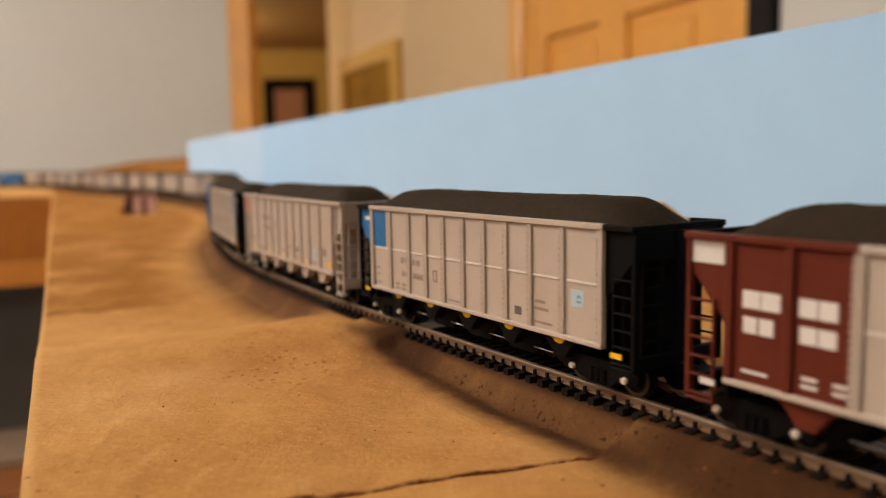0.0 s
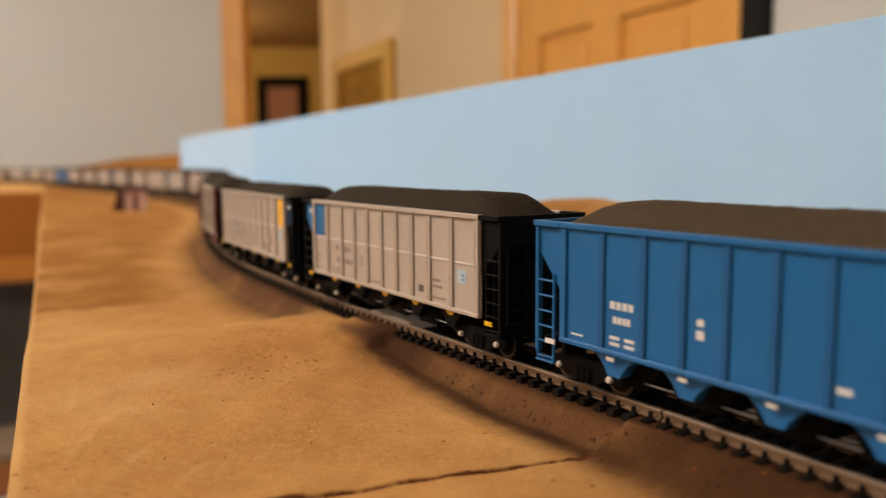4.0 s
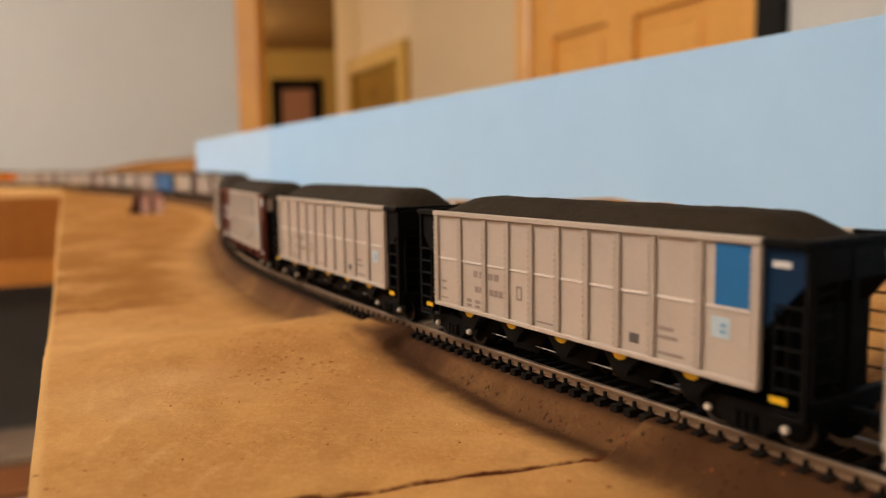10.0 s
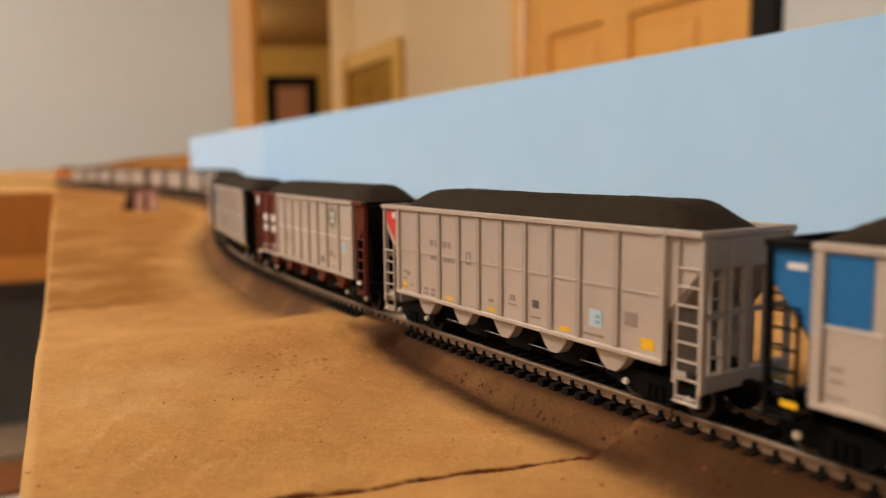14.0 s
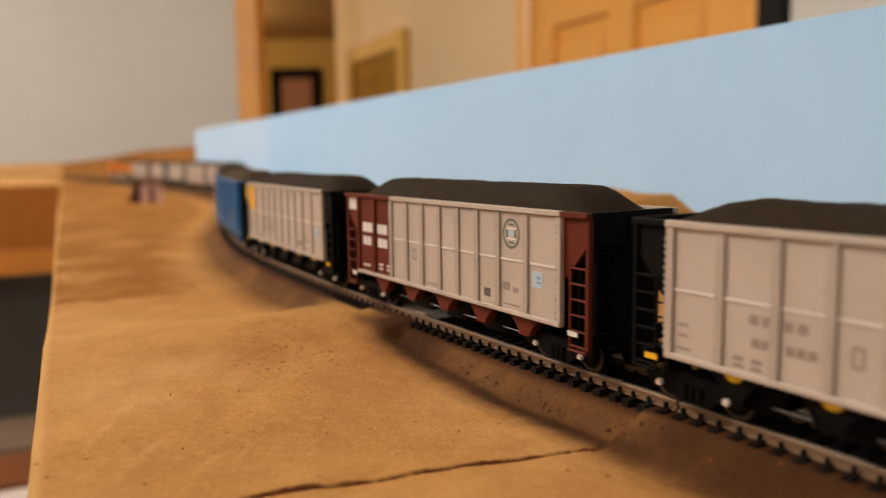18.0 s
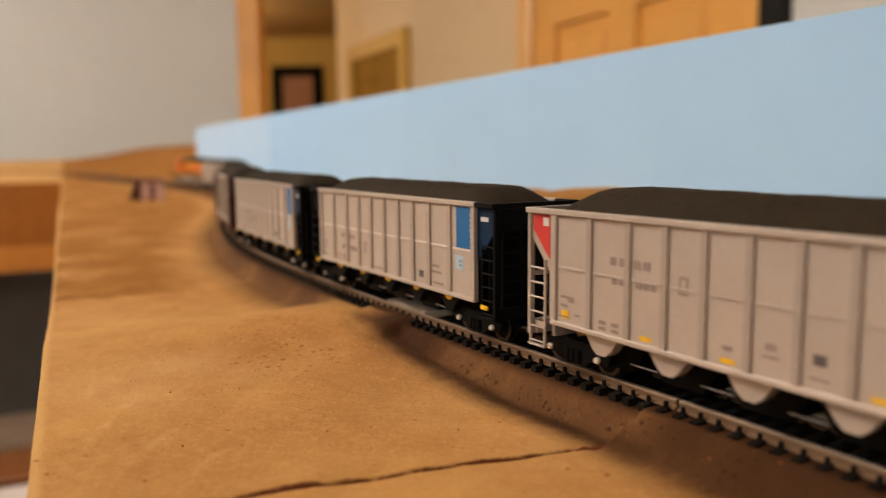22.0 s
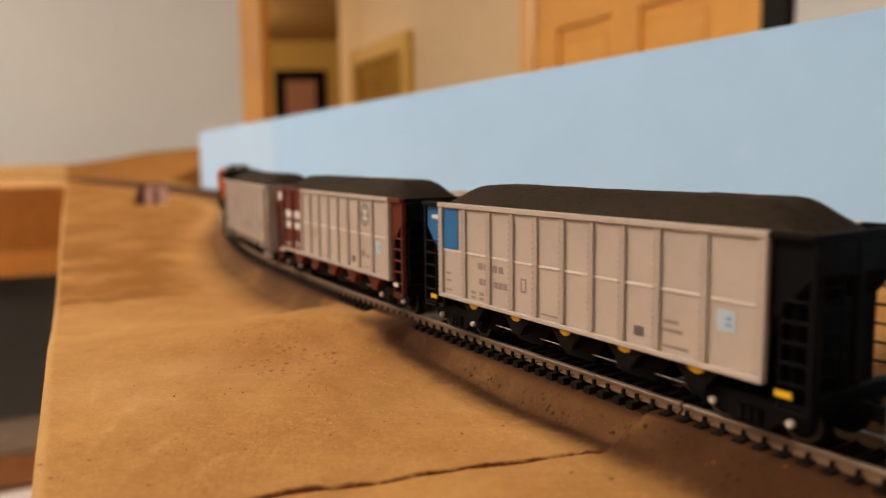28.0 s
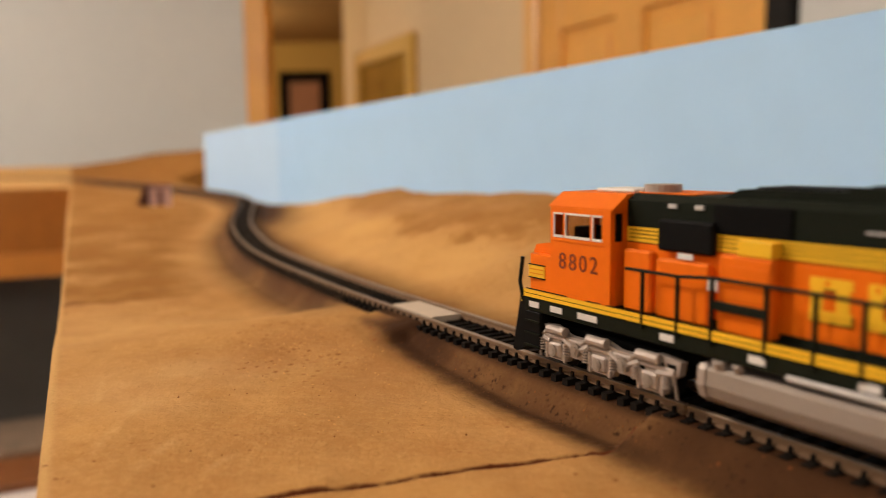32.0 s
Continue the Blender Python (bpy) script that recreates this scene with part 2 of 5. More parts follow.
    strand = calc("MULTIPLY", ramp(across, -0.62, -0.42), falling(across, -0.3, -0.1), ramp(run, 0.0, 0.08), 0.4)
    base = mix(strand, base, (0.66, 0.385, 0.125))
    base = mix(calc("MULTIPLY", ramp(dots[0], 1.38, 1.46), 0.6), base, (0.37, 0.165, 0.032))
    base = mix(wash, base, (0.31, 0.135, 0.025))
    base = mix(calc("MULTIPLY", ramp(past, 0.0, 0.01), ramp(across, 0.2, 0.42), spread(noisy(75, 6, 0.75), 0.44, 0.62, 0.65)), base, (0.27, 0.115, 0.022))
    base = mix(hills, base, (0.255, 0.098, 0.014))
    base = mix(calc("MULTIPLY", ramp(past, 0.0, 0.004), ramp(across, 0.22, 0.45), spread(noisy(70, 6, 0.7), 0.6, 0.7, 0.6)), base, (0.21, 0.078, 0.014))
    # a closed joint further off, with a stain at the shelf's edge, and the rubbed pale edge itself
    seam = calc("MULTIPLY", falling(calc("ABSOLUTE", past, 0), 0.0006, 0.0042), falling(dots[1], 0.018, 0.046), spread(noisy(130, 5, 0.7), 0.3, 0.6, 0.8))
    stain = calc("MULTIPLY", falling(far_from(260, 2), 0.003, 0.010), spread(noisy(300, 5, 0.7), 0.4, 0.55, 0.85))
    base = mix(calc("MAXIMUM", seam, stain), base, (0.20, 0.068, 0.013))
    brink = calc("SUBTRACT", dots[1], calc("MULTIPLY", calc("SUBTRACT", dots[0], 0.366), 0.0188))
    base = mix(calc("MULTIPLY", falling(brink, 0.0006, 0.0022), ramp(dots[0], 0.03, 0.08), 0.8), base, (0.66, 0.40, 0.15))
    # pale scratches and one bare, rougher patch on the mound
    def scratch(a, b, half):
        (u0, v0), (u1, v1) = a, b
        reach = math.hypot(u1 - u0, v1 - v0)
        cu, cv = (u1 - u0) / reach, (v1 - v0) / reach
        du, dv = calc("SUBTRACT", dots[0], u0 / 1000), calc("SUBTRACT", dots[1], v0 / 1000)
        t = calc("ADD", calc("MULTIPLY", du, cu), calc("MULTIPLY", dv, cv))
        side = calc("ADD", calc("SUBTRACT", calc("MULTIPLY", du, cv), calc("MULTIPLY", dv, cu)), calc("MULTIPLY", calc("SUBTRACT", noisy(240, 5, 0.7), 0.5), 0.003))
        on = calc("MULTIPLY", falling(calc("ABSOLUTE", side, 0), 0.0, half / 600), ramp(t, 0.0, 0.003), falling(t, (reach - 4) / 1000, reach / 1000))
        return calc("MULTIPLY", on, spread(noisy(300, 5, 0.7), 0.40, 0.66, 0.6))
    scratches = calc("MAXIMUM", scratch((108, 6), (121, 15), 1.1), scratch((116, 1), (131, 7), 0.8), scratch((131, 8), (146, 12), 0.7),
                     scratch((104, 14), (110, 22), 0.6), scratch((140, 3), (158, 6), 0.7))
    base = mix(scratches, base, (0.66, 0.40, 0.165))
    pale = calc("MULTIPLY", falling(far_from(148, 16), 0.008, 0.026), spread(noisy(60, 5, 0.6), 0.3, 0.6, 0.6))
    base = mix(pale, base, (0.60, 0.36, 0.15))
    bare = calc("MULTIPLY", falling(far_from(146, 50), 0.018, 0.034), spread(noisy(90, 6, 0.7), 0.38, 0.6, 0.5))
    base = mix(bare, base, (0.40, 0.185, 0.055))
    # dark weathering sprayed along the line, with shade painted in the gully and behind
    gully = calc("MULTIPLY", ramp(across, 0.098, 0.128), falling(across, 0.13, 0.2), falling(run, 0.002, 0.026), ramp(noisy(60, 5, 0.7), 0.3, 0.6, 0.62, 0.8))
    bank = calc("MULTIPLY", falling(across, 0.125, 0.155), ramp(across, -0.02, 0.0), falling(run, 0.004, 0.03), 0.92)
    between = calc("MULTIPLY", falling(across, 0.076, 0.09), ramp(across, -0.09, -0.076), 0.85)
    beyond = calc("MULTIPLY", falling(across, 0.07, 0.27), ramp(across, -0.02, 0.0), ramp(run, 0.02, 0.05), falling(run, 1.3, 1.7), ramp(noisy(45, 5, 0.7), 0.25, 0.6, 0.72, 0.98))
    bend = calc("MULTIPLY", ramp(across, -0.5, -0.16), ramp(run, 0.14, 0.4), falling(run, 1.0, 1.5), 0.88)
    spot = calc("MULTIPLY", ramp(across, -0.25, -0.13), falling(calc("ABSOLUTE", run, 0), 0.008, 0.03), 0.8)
    # the far-side strip also paints in the shadow under the train
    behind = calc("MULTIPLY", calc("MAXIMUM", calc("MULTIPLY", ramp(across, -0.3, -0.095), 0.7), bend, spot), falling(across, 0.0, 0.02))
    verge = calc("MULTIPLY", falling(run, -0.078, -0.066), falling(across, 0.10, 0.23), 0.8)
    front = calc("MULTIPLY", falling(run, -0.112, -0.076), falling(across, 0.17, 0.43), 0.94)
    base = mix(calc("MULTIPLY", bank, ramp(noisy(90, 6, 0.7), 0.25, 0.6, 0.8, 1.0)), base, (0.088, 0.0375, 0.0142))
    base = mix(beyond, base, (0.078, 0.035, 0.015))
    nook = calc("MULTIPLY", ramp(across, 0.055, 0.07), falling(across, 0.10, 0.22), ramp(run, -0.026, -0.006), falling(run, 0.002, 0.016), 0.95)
    dirt_and_shade = calc("MAXIMUM", gully, nook, between, behind, front, verge)
    dirt_and_shade = calc("MINIMUM", calc("MULTIPLY", dirt_and_shade, ramp(noisy(120, 6, 0.7), 0.2, 0.6, 0.85, 1.2)), 1.0)
    base = mix(dirt_and_shade, base, (0.050, 0.0200, 0.0072))

    def pitted(size, lo, hi, patch, ragged=0.12):
        v = nodes.new("ShaderNodeTexVoronoi")
        v.inputs["Scale"].default_value = size
        link(co, v.inputs["Vector"])
        uneven = calc("ADD", v.outputs["Distance"], calc("MULTIPLY", calc("SUBTRACT", noisy(size * (7 if ragged < 0.2 else 2), 3), 0.5), ragged))
        return calc("MULTIPLY", spread(uneven, hi, lo), patch)

    pits = calc("MAXIMUM", pitted(480, 0.12, 0.32, calc("MULTIPLY", falling(far_from(158, 44), 0.010, 0.032), spread(noisy(140), 0.45, 0.56)), 0.4),
                pitted(170, 0.03, 0.075, spread(noisy(12), 0.42, 0.5, 0.85)), pitted(95, 0.015, 0.045, spread(noisy(14), 0.44, 0.5)),
                pitted(420, 0.10, 0.2, spread(noisy(34), 0.57, 0.62, 0.8)))
    base = mix(calc("MULTIPLY", pits, 0.9), base, (0.22, 0.070, 0.015))
    holes = pitted(820, 0.06, 0.36, calc("MULTIPLY", ramp(across, 0.082, 0.096), falling(across, 0.12, 0.14), falling(run, -0.012, 0.004), spread(noisy(210), 0.46, 0.56)), 1.5)
    base = mix(calc("MULTIPLY", holes, 0.85), base, (0.030, 0.0105, 0.004))
    # brown crumbs in the open joint
    off = calc("SUBTRACT", calc("ADD", dots[0], calc("MULTIPLY", dots[1], 0.165)), 0.0913 + 0.165 * 0.031)
    off = calc("ADD", off, calc("MULTIPLY", calc("SUBTRACT", noisy(250, 5), 0.5), 0.0016))
    gap = calc("MULTIPLY", falling(calc("ABSOLUTE", off, 0), 0.0003, 0.0009), ramp(across, 0.09, 0.105), spread(noisy(150, 5, 0.7), 0.3, 0.42))
    base = mix(gap, base, (0.105, 0.024, 0.006))
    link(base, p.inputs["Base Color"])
    h = calc("ADD", noisy(300, 8, 0.6), calc("MULTIPLY", noisy(1500, 4), 0.5), calc("MULTIPLY", noisy(95, 5, 0.6), 1.6))
    h = calc("SUBTRACT", h, calc("MULTIPLY", calc("MAXIMUM", pits, holes), 0.15))
    b = nodes.new("ShaderNodeBump")
    b.inputs["Distance"].default_value = 0.00028
    link(h, b.inputs["Height"])
    link(b.outputs["Normal"], p.inputs["Normal"])
    MATS["sand"] = m


sand_material()


# ---------------------------------------------------------------- mesh helpers
MM = 0.001


def box(bm, x0, x1, y0, y1, z0, z1, bevel=0.0):
    vs = [bm.verts.new((x, y, z)) for z in (z0, z1) for y in (y0, y1) for x in (x0, x1)]
    faces = [bm.faces.new([vs[i] for i in f]) for f in
             ((0, 2, 3, 1), (4, 5, 7, 6), (0, 1, 5, 4), (2, 6, 7, 3), (0, 4, 6, 2), (1, 3, 7, 5))]
    if bevel:
        edges = list({e for f in faces for e in f.edges})
        bmesh.ops.bevel(bm, geom=edges, offset=bevel, segments=1, affect="EDGES")


def prism(bm, points, a, b, axis="y"):
    """A polygon of (p, q) points, drawn in the plane across the axis, pushed from a to b along it."""
    def put(p, q, s):
        return {"y": (p, s, q), "x": (s, p, q), "z": (p, q, s)}[axis]
    lo = [bm.verts.new(put(p, q, a)) for p, q in points]
    hi = [bm.verts.new(put(p, q, b)) for p, q in points]
    n = len(points)
    made = [bm.faces.new(lo), bm.faces.new(hi[::-1])]
    made += [bm.faces.new((lo[i], hi[i], hi[(i + 1) % n], lo[(i + 1) % n])) for i in range(n)]
    bmesh.ops.recalc_face_normals(bm, faces=made)


def rod(bm, p, q, r, n=6):
    p, q = Vector(p), Vector(q)
    d = (q - p).normalized()
    side = d.orthogonal().normalized()
    up = d.cross(side)
    rings = [[bm.verts.new(c + r * (math.cos(2 * math.pi * i / n) * side + math.sin(2 * math.pi * i / n) * up))
              for i in range(n)] for c in (p, q)]
    for i in range(n):
        bm.faces.new((rings[0][i], rings[0][(i + 1) % n], rings[1][(i + 1) % n], rings[1][i]))
    bm.faces.new(rings[0][::-1])
    bm.faces.new(rings[1])


def mesh_of(name, bm, mat, scale=MM, smooth=False):
    bmesh.ops.scale(bm, vec=(scale, scale, scale), verts=bm.verts)
    me = bpy.data.meshes.new(name)
    bm.to_mesh(me)
    bm.free()
    me.materials.append(MATS[mat])
    if smooth:
        for f in me.polygons:
            f.use_smooth = True
    return me


def part(name, bm, mat, parent, label="", scale=MM, smooth=False):
    """Links a bmesh as one mesh object under a thing or a part."""
    ob = new(name, mesh_of(name, bm, mat, scale, smooth))
    ob.parent = parent
    return tagged(ob, label)


def again(name, me, parent, at=(0, 0, 0), turn=0.0, label=""):
    """One more object on a mesh that exists, under the parent, at a place in millimetres."""
    ob = new(name, me)
    ob.parent = parent
    ob.matrix_basis = pose(at[0] * MM, at[1] * MM, at[2] * MM, 0, 0, turn)
    return tagged(ob, label)


def boxes(*rows, bevel=0.0):
    bm = bmesh.new()
    for r in rows:
        box(bm, *r, bevel=bevel)
    return bm


# ---------------------------------------------------------------- the line in plan
CENTRE = [(1893, -3600), (856, -1500), (411, -600), (262, -300), (157, -100), (102.5, 0), (67.5, 60), (37.3, 110),
          (18.7, 140), (0.5, 170), (-28.4, 220), (-68.5, 300), (-103.2, 400), (-128.8, 500), (-150.8, 600), (-180, 700),
          (-222, 800), (-280, 905), (-352, 1020), (-425, 1130), (-510, 1250), (-605, 1380), (-735, 1550), (-860, 1665),
          (-1010, 1722), (-1200, 1700), (-1450, 1590), (-5930, -625)]


def smooth_line(points, n=40):
    """A centripetal spline through the points."""
    p = np.array(points, float)
    p = np.vstack([2 * p[0] - p[1], p, 2 * p[-1] - p[-2]])
    out = []
    for i in range(1, len(p) - 2):
        a, b, c, d = p[i - 1:i + 3]
        t1 = np.linalg.norm(b - a) ** 0.5
        t2 = t1 + np.linalg.norm(c - b) ** 0.5
        t3 = t2 + np.linalg.norm(d - c) ** 0.5
        t = np.linspace(t1, t2, n, endpoint=False)[:, None]
        a1, a2 = (t1 - t) / t1 * a + t / t1 * b, (t2 - t) / (t2 - t1) * b + (t - t1) / (t2 - t1) * c
        a3 = (t3 - t) / (t3 - t2) * c + (t - t2) / (t3 - t2) * d
        b1, b2 = (t2 - t) / t2 * a1 + t / t2 * a2, (t3 - t) / (t3 - t1) * a2 + (t - t1) / (t3 - t1) * a3
        out.append((t2 - t) / (t2 - t1) * b1 + (t - t1) / (t2 - t1) * b2)
    return np.vstack(out + [p[-2:-1]])


LINE = smooth_line(CENTRE)
RUN = np.r_[0, np.cumsum(np.linalg.norm(np.diff(LINE, axis=0), axis=1))]
RUN -= RUN[np.argmin(np.abs(LINE[:, 1] - 170) + np.abs(LINE[:, 0]) * 0.01)]


def along(s):
    """The place on the centre line at run s; s grows away from the camera."""
    return np.array((np.interp(s, RUN, LINE[:, 0]), np.interp(s, RUN, LINE[:, 1])))


def heading(s, reach=3.0):
    d = along(s + reach) - along(s - reach)
    return d / np.linalg.norm(d)


# edges of the shelf, in its own axes
EDGE_V, BOARD_V, LEG_U, LEG_END = -8.0, 182.0, 1428.0, 2150.0


def plan(u, v):
    return u * U + v * V


# ---------------------------------------------------------------- terrain
BOARD_FOOT = np.array([(-4200, 8), (-600, 8), (120, 9), (178, 12), (194, 21), (225, 21.5), (260, 19.5), (330, 17), (387, 14), (415, 15.5),
                       (443, 14.5), (516, 6), (596, -1.6), (741, -9), (900, -8), (1160, -6), (1430, -4), (2400, 0)], float)
FAR_HILL = np.array([(-4200, 10), (-600, 14), (-105, 18), (58, 20), (151, 33), (237, 49), (300, 55), (620, 58)], float)


def ease(x):
    x = np.clip(x, 0, 1)
    return x * x * (3 - 2 * x)


def rough(u, v, size, seed):
    return np.array([noise.fractal((a / size, b / size, seed), 1.0, 2.1, 4) for a, b in zip(u, v)])


def line_distance(x, y):
    """Distance from the centre line, positive on the camera's side, and the run there."""
    keep = (RUN > -4300) & (RUN < 4500)
    px, py, run = LINE[keep, 0], LINE[keep, 1], RUN[keep]
    fine = np.arange(run[0], run[-1], 4.0)
    lx, ly = np.interp(fine, run, px), np.interp(fine, run, py)
    tx, ty = np.gradient(lx, fine), np.gradient(ly, fine)
    d, s = np.empty(len(x)), np.empty(len(x))
    for i in range(0, len(x), 4000):
        dx, dy = x[i:i + 4000, None] - lx, y[i:i + 4000, None] - ly
        j = np.argmin(dx * dx + dy * dy, axis=1)
        k = np.arange(len(j))
        d[i:i + 4000] = tx[j] * dy[k, j] - ty[j] * dx[k, j]
        s[i:i + 4000] = fine[j] + tx[j] * dx[k, j] + ty[j] * dy[k, j]
    return d, s


def bump_at(u, v, u0, v0, su, sv, h):
    return h * np.exp(-((u - u0) / su) ** 2 - ((v - v0) / sv) ** 2)


def ground_height(u, v):
    x, y = u * U[0] + v * V[0], u * U[1] + v * V[1]
    d, s = line_distance(x, y)
    a = np.abs(d)
    near = d > 0
    # camera's side: a painted foam plain with a mound, and a gully along the bank
    left = -6.9 - 1.8 * ease((u - 195) / 45) + 0.55 * rough(u, v, 60, 3.0) + 0.25 * rough(u, v, 16, 8.0)
    crest = np.interp(v, [-10, 5, 30, 58, 78], [0.9, 1.4, 2.6, 4.3, 4.6])
    left += crest * np.exp(-((u - 181 - 0.05 * v) / np.where(u < 181 + 0.05 * v, 40, 15)) ** 2)
    left += bump_at(u, v, 420, 20, 120, 40, 2.0) - bump_at(u, v, 118, 58, 18, 16, 0.8)
    # far side: from the bank up to the hills at the foot of the backdrop
    foot = np.interp(u, BOARD_FOOT[:, 0], BOARD_FOOT[:, 1])
    reach = np.maximum(BOARD_V - v, 0)
    t = a / np.maximum(a + reach, 1)
    right = -6.0 + (foot + 6.0) * ease(t * 1.05) + 2.2 * rough(u, v, 45, 7.0) * np.clip(t * 2, 0, 1)
    far = np.interp(v, FAR_HILL[:, 0], FAR_HILL[:, 1])
    leg = -6.0 + (far + 6.0) * ease((a - 40) / 230) + 2.5 * rough(u, v, 60, 9.0)
    w = ease((u - 1180) / 250)
    right = right * (1 - w) + leg * w
    z = np.where(near, left, right)
    bank = -2.65
    joint = 91.3 - 0.165 * (v - 31)
    # past the joint the next section lies flush with the ties
    width = np.where(near, np.where(u < joint, 7.5, 4.4), 7.0)
    bank = np.where(near & (u < joint), -1.85, bank)
    z = np.where(a < 7.3, bank, bank + (z - bank) * ease((a - 7.3) / width))
    # sand heaped over the tie ends where the mound meets the line
    cover = ease((s + 5.0) / 7.0) * ease((26 - s) / 7)
    heap = -1.05 - 0.16 * np.maximum(a - 6.2, 0) - 0.035 * np.maximum(a - 11, 0) ** 2 - 7.0 * (1 - cover)
    z = np.where(near & (a > 5.7) & (a < 24), np.maximum(z, heap), z)
    z += 0.3 * rough(u, v, 9, 5.0) * ease((a - 8.5) / 3)
    # the open joint between two sections of the shelf
    z -= 0.6 * np.exp(-((u - joint) / 0.55) ** 4) * near * ease((a - 9.0) / 1.2) * (0.8 + 0.5 * rough(np.zeros(len(v)), v, 4, 27.0))
    return z, d, s


SHELF_EDGE = np.array([(-4150, -8), (100, -5), (325, 0), (650, 5), (917, 10.5), (1428, 20)], float)


def ground_sheet(name, us, vs, label, skirt, slant=False):
    uu, vv = np.meshgrid(us, vs, indexing="ij")
    if slant:
        e = np.interp(uu, SHELF_EDGE[:, 0], SHELF_EDGE[:, 1])
        vv = e + (vv - EDGE_V) * (BOARD_V - e) / (BOARD_V - EDGE_V)
    u, v = uu.ravel(), vv.ravel()
    z, d, s = ground_height(u, v)
    z = z - 1.2 * ease((16.6 - np.abs(d)) / 2.6)
    x, y = u * U[0] + v * V[0], u * U[1] + v * V[1]
    nu, nv = len(us), len(vs)
    verts = np.stack([x, y, z], 1) * MM
    idx = np.arange(nu * nv).reshape(nu, nv)
    quads = np.stack([idx[:-1, :-1], idx[1:, :-1], idx[1:, 1:], idx[:-1, 1:]], -1).reshape(-1, 4)
    rim = np.concatenate([idx[:, 0], idx[-1, 1:], idx[-2::-1, -1], idx[0, -2:0:-1]])
    brow, low = verts[rim].copy(), verts[rim].copy()
    low[:, 2] = skirt * MM
    m = len(rim)
    base = len(verts) + m
    k = np.arange(m)
    sides = np.stack([base - m + k, base - m + (k + 1) % m, base + (k + 1) % m, base + k], -1)
    me = bpy.data.meshes.new(name)
    me.from_pydata(np.vstack([verts, brow, low]).tolist(), [], np.vstack([quads, sides]).tolist())
    layer = me.uv_layers.new(name="line")
    corner = np.empty(len(me.loops), np.int32)
    me.loops.foreach_get("vertex_index", corner)
    du, su = np.r_[d, d[rim], d[rim]] / 100, np.r_[s, s[rim], s[rim]] / 1000
    layer.data.foreach_set("uv", np.stack([du[corner], su[corner]], 1).ravel().astype(np.float32))
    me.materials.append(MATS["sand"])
    for f in me.polygons:
        f.use_smooth = f.index < len(quads)
    ob = new(name, me)
    ob.location = (0, 0, RAIL_Z)
    return tagged(ob, label, "ground", kind="structure")


def roadbed(runs, offs):
    """A strip of the same ground that follows the line, finely divided across the bank."""
    ss, oo = np.meshgrid(runs, offs, indexing="ij")
    c = np.array([along(q) for q in runs])
    t = np.array([heading(q) for q in runs])
    x = (c[:, 0:1] - t[:, 1:2] * oo).ravel()
    y = (c[:, 1:2] + t[:, 0:1] * oo).ravel()
    u, v = x * U[0] + y * U[1], x * V[0] + y * V[1]
    z, d, s = ground_height(u, v)
    z = z - 0.22 * ease((np.abs(oo.ravel()) - 16.4) / 3.0) + 0.07
    n, m = len(runs), len(offs)
    idx = np.arange(n * m).reshape(n, m)
    quads = np.stack([idx[:-1, :-1], idx[1:, :-1], idx[1:, 1:], idx[:-1, 1:]], -1).reshape(-1, 4)
    me = bpy.data.meshes.new("roadbed")
    me.from_pydata((np.stack([x, y, z], 1) * MM).tolist(), [], quads.tolist())
    layer = me.uv_layers.new(name="line")
    corner = np.empty(len(me.loops), np.int32)
    me.loops.foreach_get("vertex_index", corner)
    layer.data.foreach_set("uv", np.stack([oo.ravel()[corner] / 100, ss.ravel()[corner] / 1000], 1).ravel().astype(np.float32))
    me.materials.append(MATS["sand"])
    for f in me.polygons:
        f.use_smooth = True
    ob = new("roadbed", me)
    ob.location = (0, 0, RAIL_Z)
    return tagged(ob, "weathered brown earth bank under the track", "roadbed", kind="structure")


def steps(*spans):
    out = []
    for a, b, n in spans:
        out += list(np.linspace(a, b, n, endpoint=False))
    return np.array(out + [spans[-1][1]])


ground_sheet("ground", steps((-4150, -700, 40), (-700, -40, 60), (-40, 82, 66), (82, 97, 64), (97, 300, 140), (300, 600, 110), (600, 1428, 120)),
             steps((EDGE_V, 100, 92), (100, BOARD_V, 45)), "tan painted foam terrain with a low mound beside the line", -52, True)
ground_sheet("ground_leg", steps((LEG_U, LEG_U + 700, 110), (LEG_U + 700, 2400, 20)), steps((-4150, -2200, 30), (-2200, 620, 220)),
             "tan painted foam terrain on the far leg of the shelf", -60)


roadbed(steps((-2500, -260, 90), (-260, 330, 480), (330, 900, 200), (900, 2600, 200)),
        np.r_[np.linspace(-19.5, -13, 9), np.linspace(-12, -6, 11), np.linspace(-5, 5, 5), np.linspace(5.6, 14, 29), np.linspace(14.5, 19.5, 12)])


def crumbs(name, mat, count, spots, size, seed, label, least=17):
    """Loose crumbs of plaster strewn on the ground: spots are (u, v, spread along, spread across)."""
    r = random.Random(seed)
    us, vs = [], []
    for i in range(count):
        u0, v0, su, sv = spots[i % len(spots)]
        us.append(r.gauss(u0, su))
        vs.append(r.gauss(v0, sv))
    z, d, run = ground_height(np.array(us), np.array(vs))
    bm = bmesh.new()
    for u, v, h, off in zip(us, vs, z, d):
        if off < least:
            continue
        q = plan(u, v)
        a = r.uniform(*size)
        ring = [bm.verts.new((q[0] + a * r.uniform(0.6, 1.1) * math.cos(k * 1.2566), q[1] + a * r.uniform(0.6, 1.1) * math.sin(k * 1.2566), h - 0.12)) for k in range(5)]
        tip = bm.verts.new((q[0] + r.uniform(-0.3, 0.3) * a, q[1] + r.uniform(-0.3, 0.3) * a, h + a * r.uniform(0.35, 0.8)))
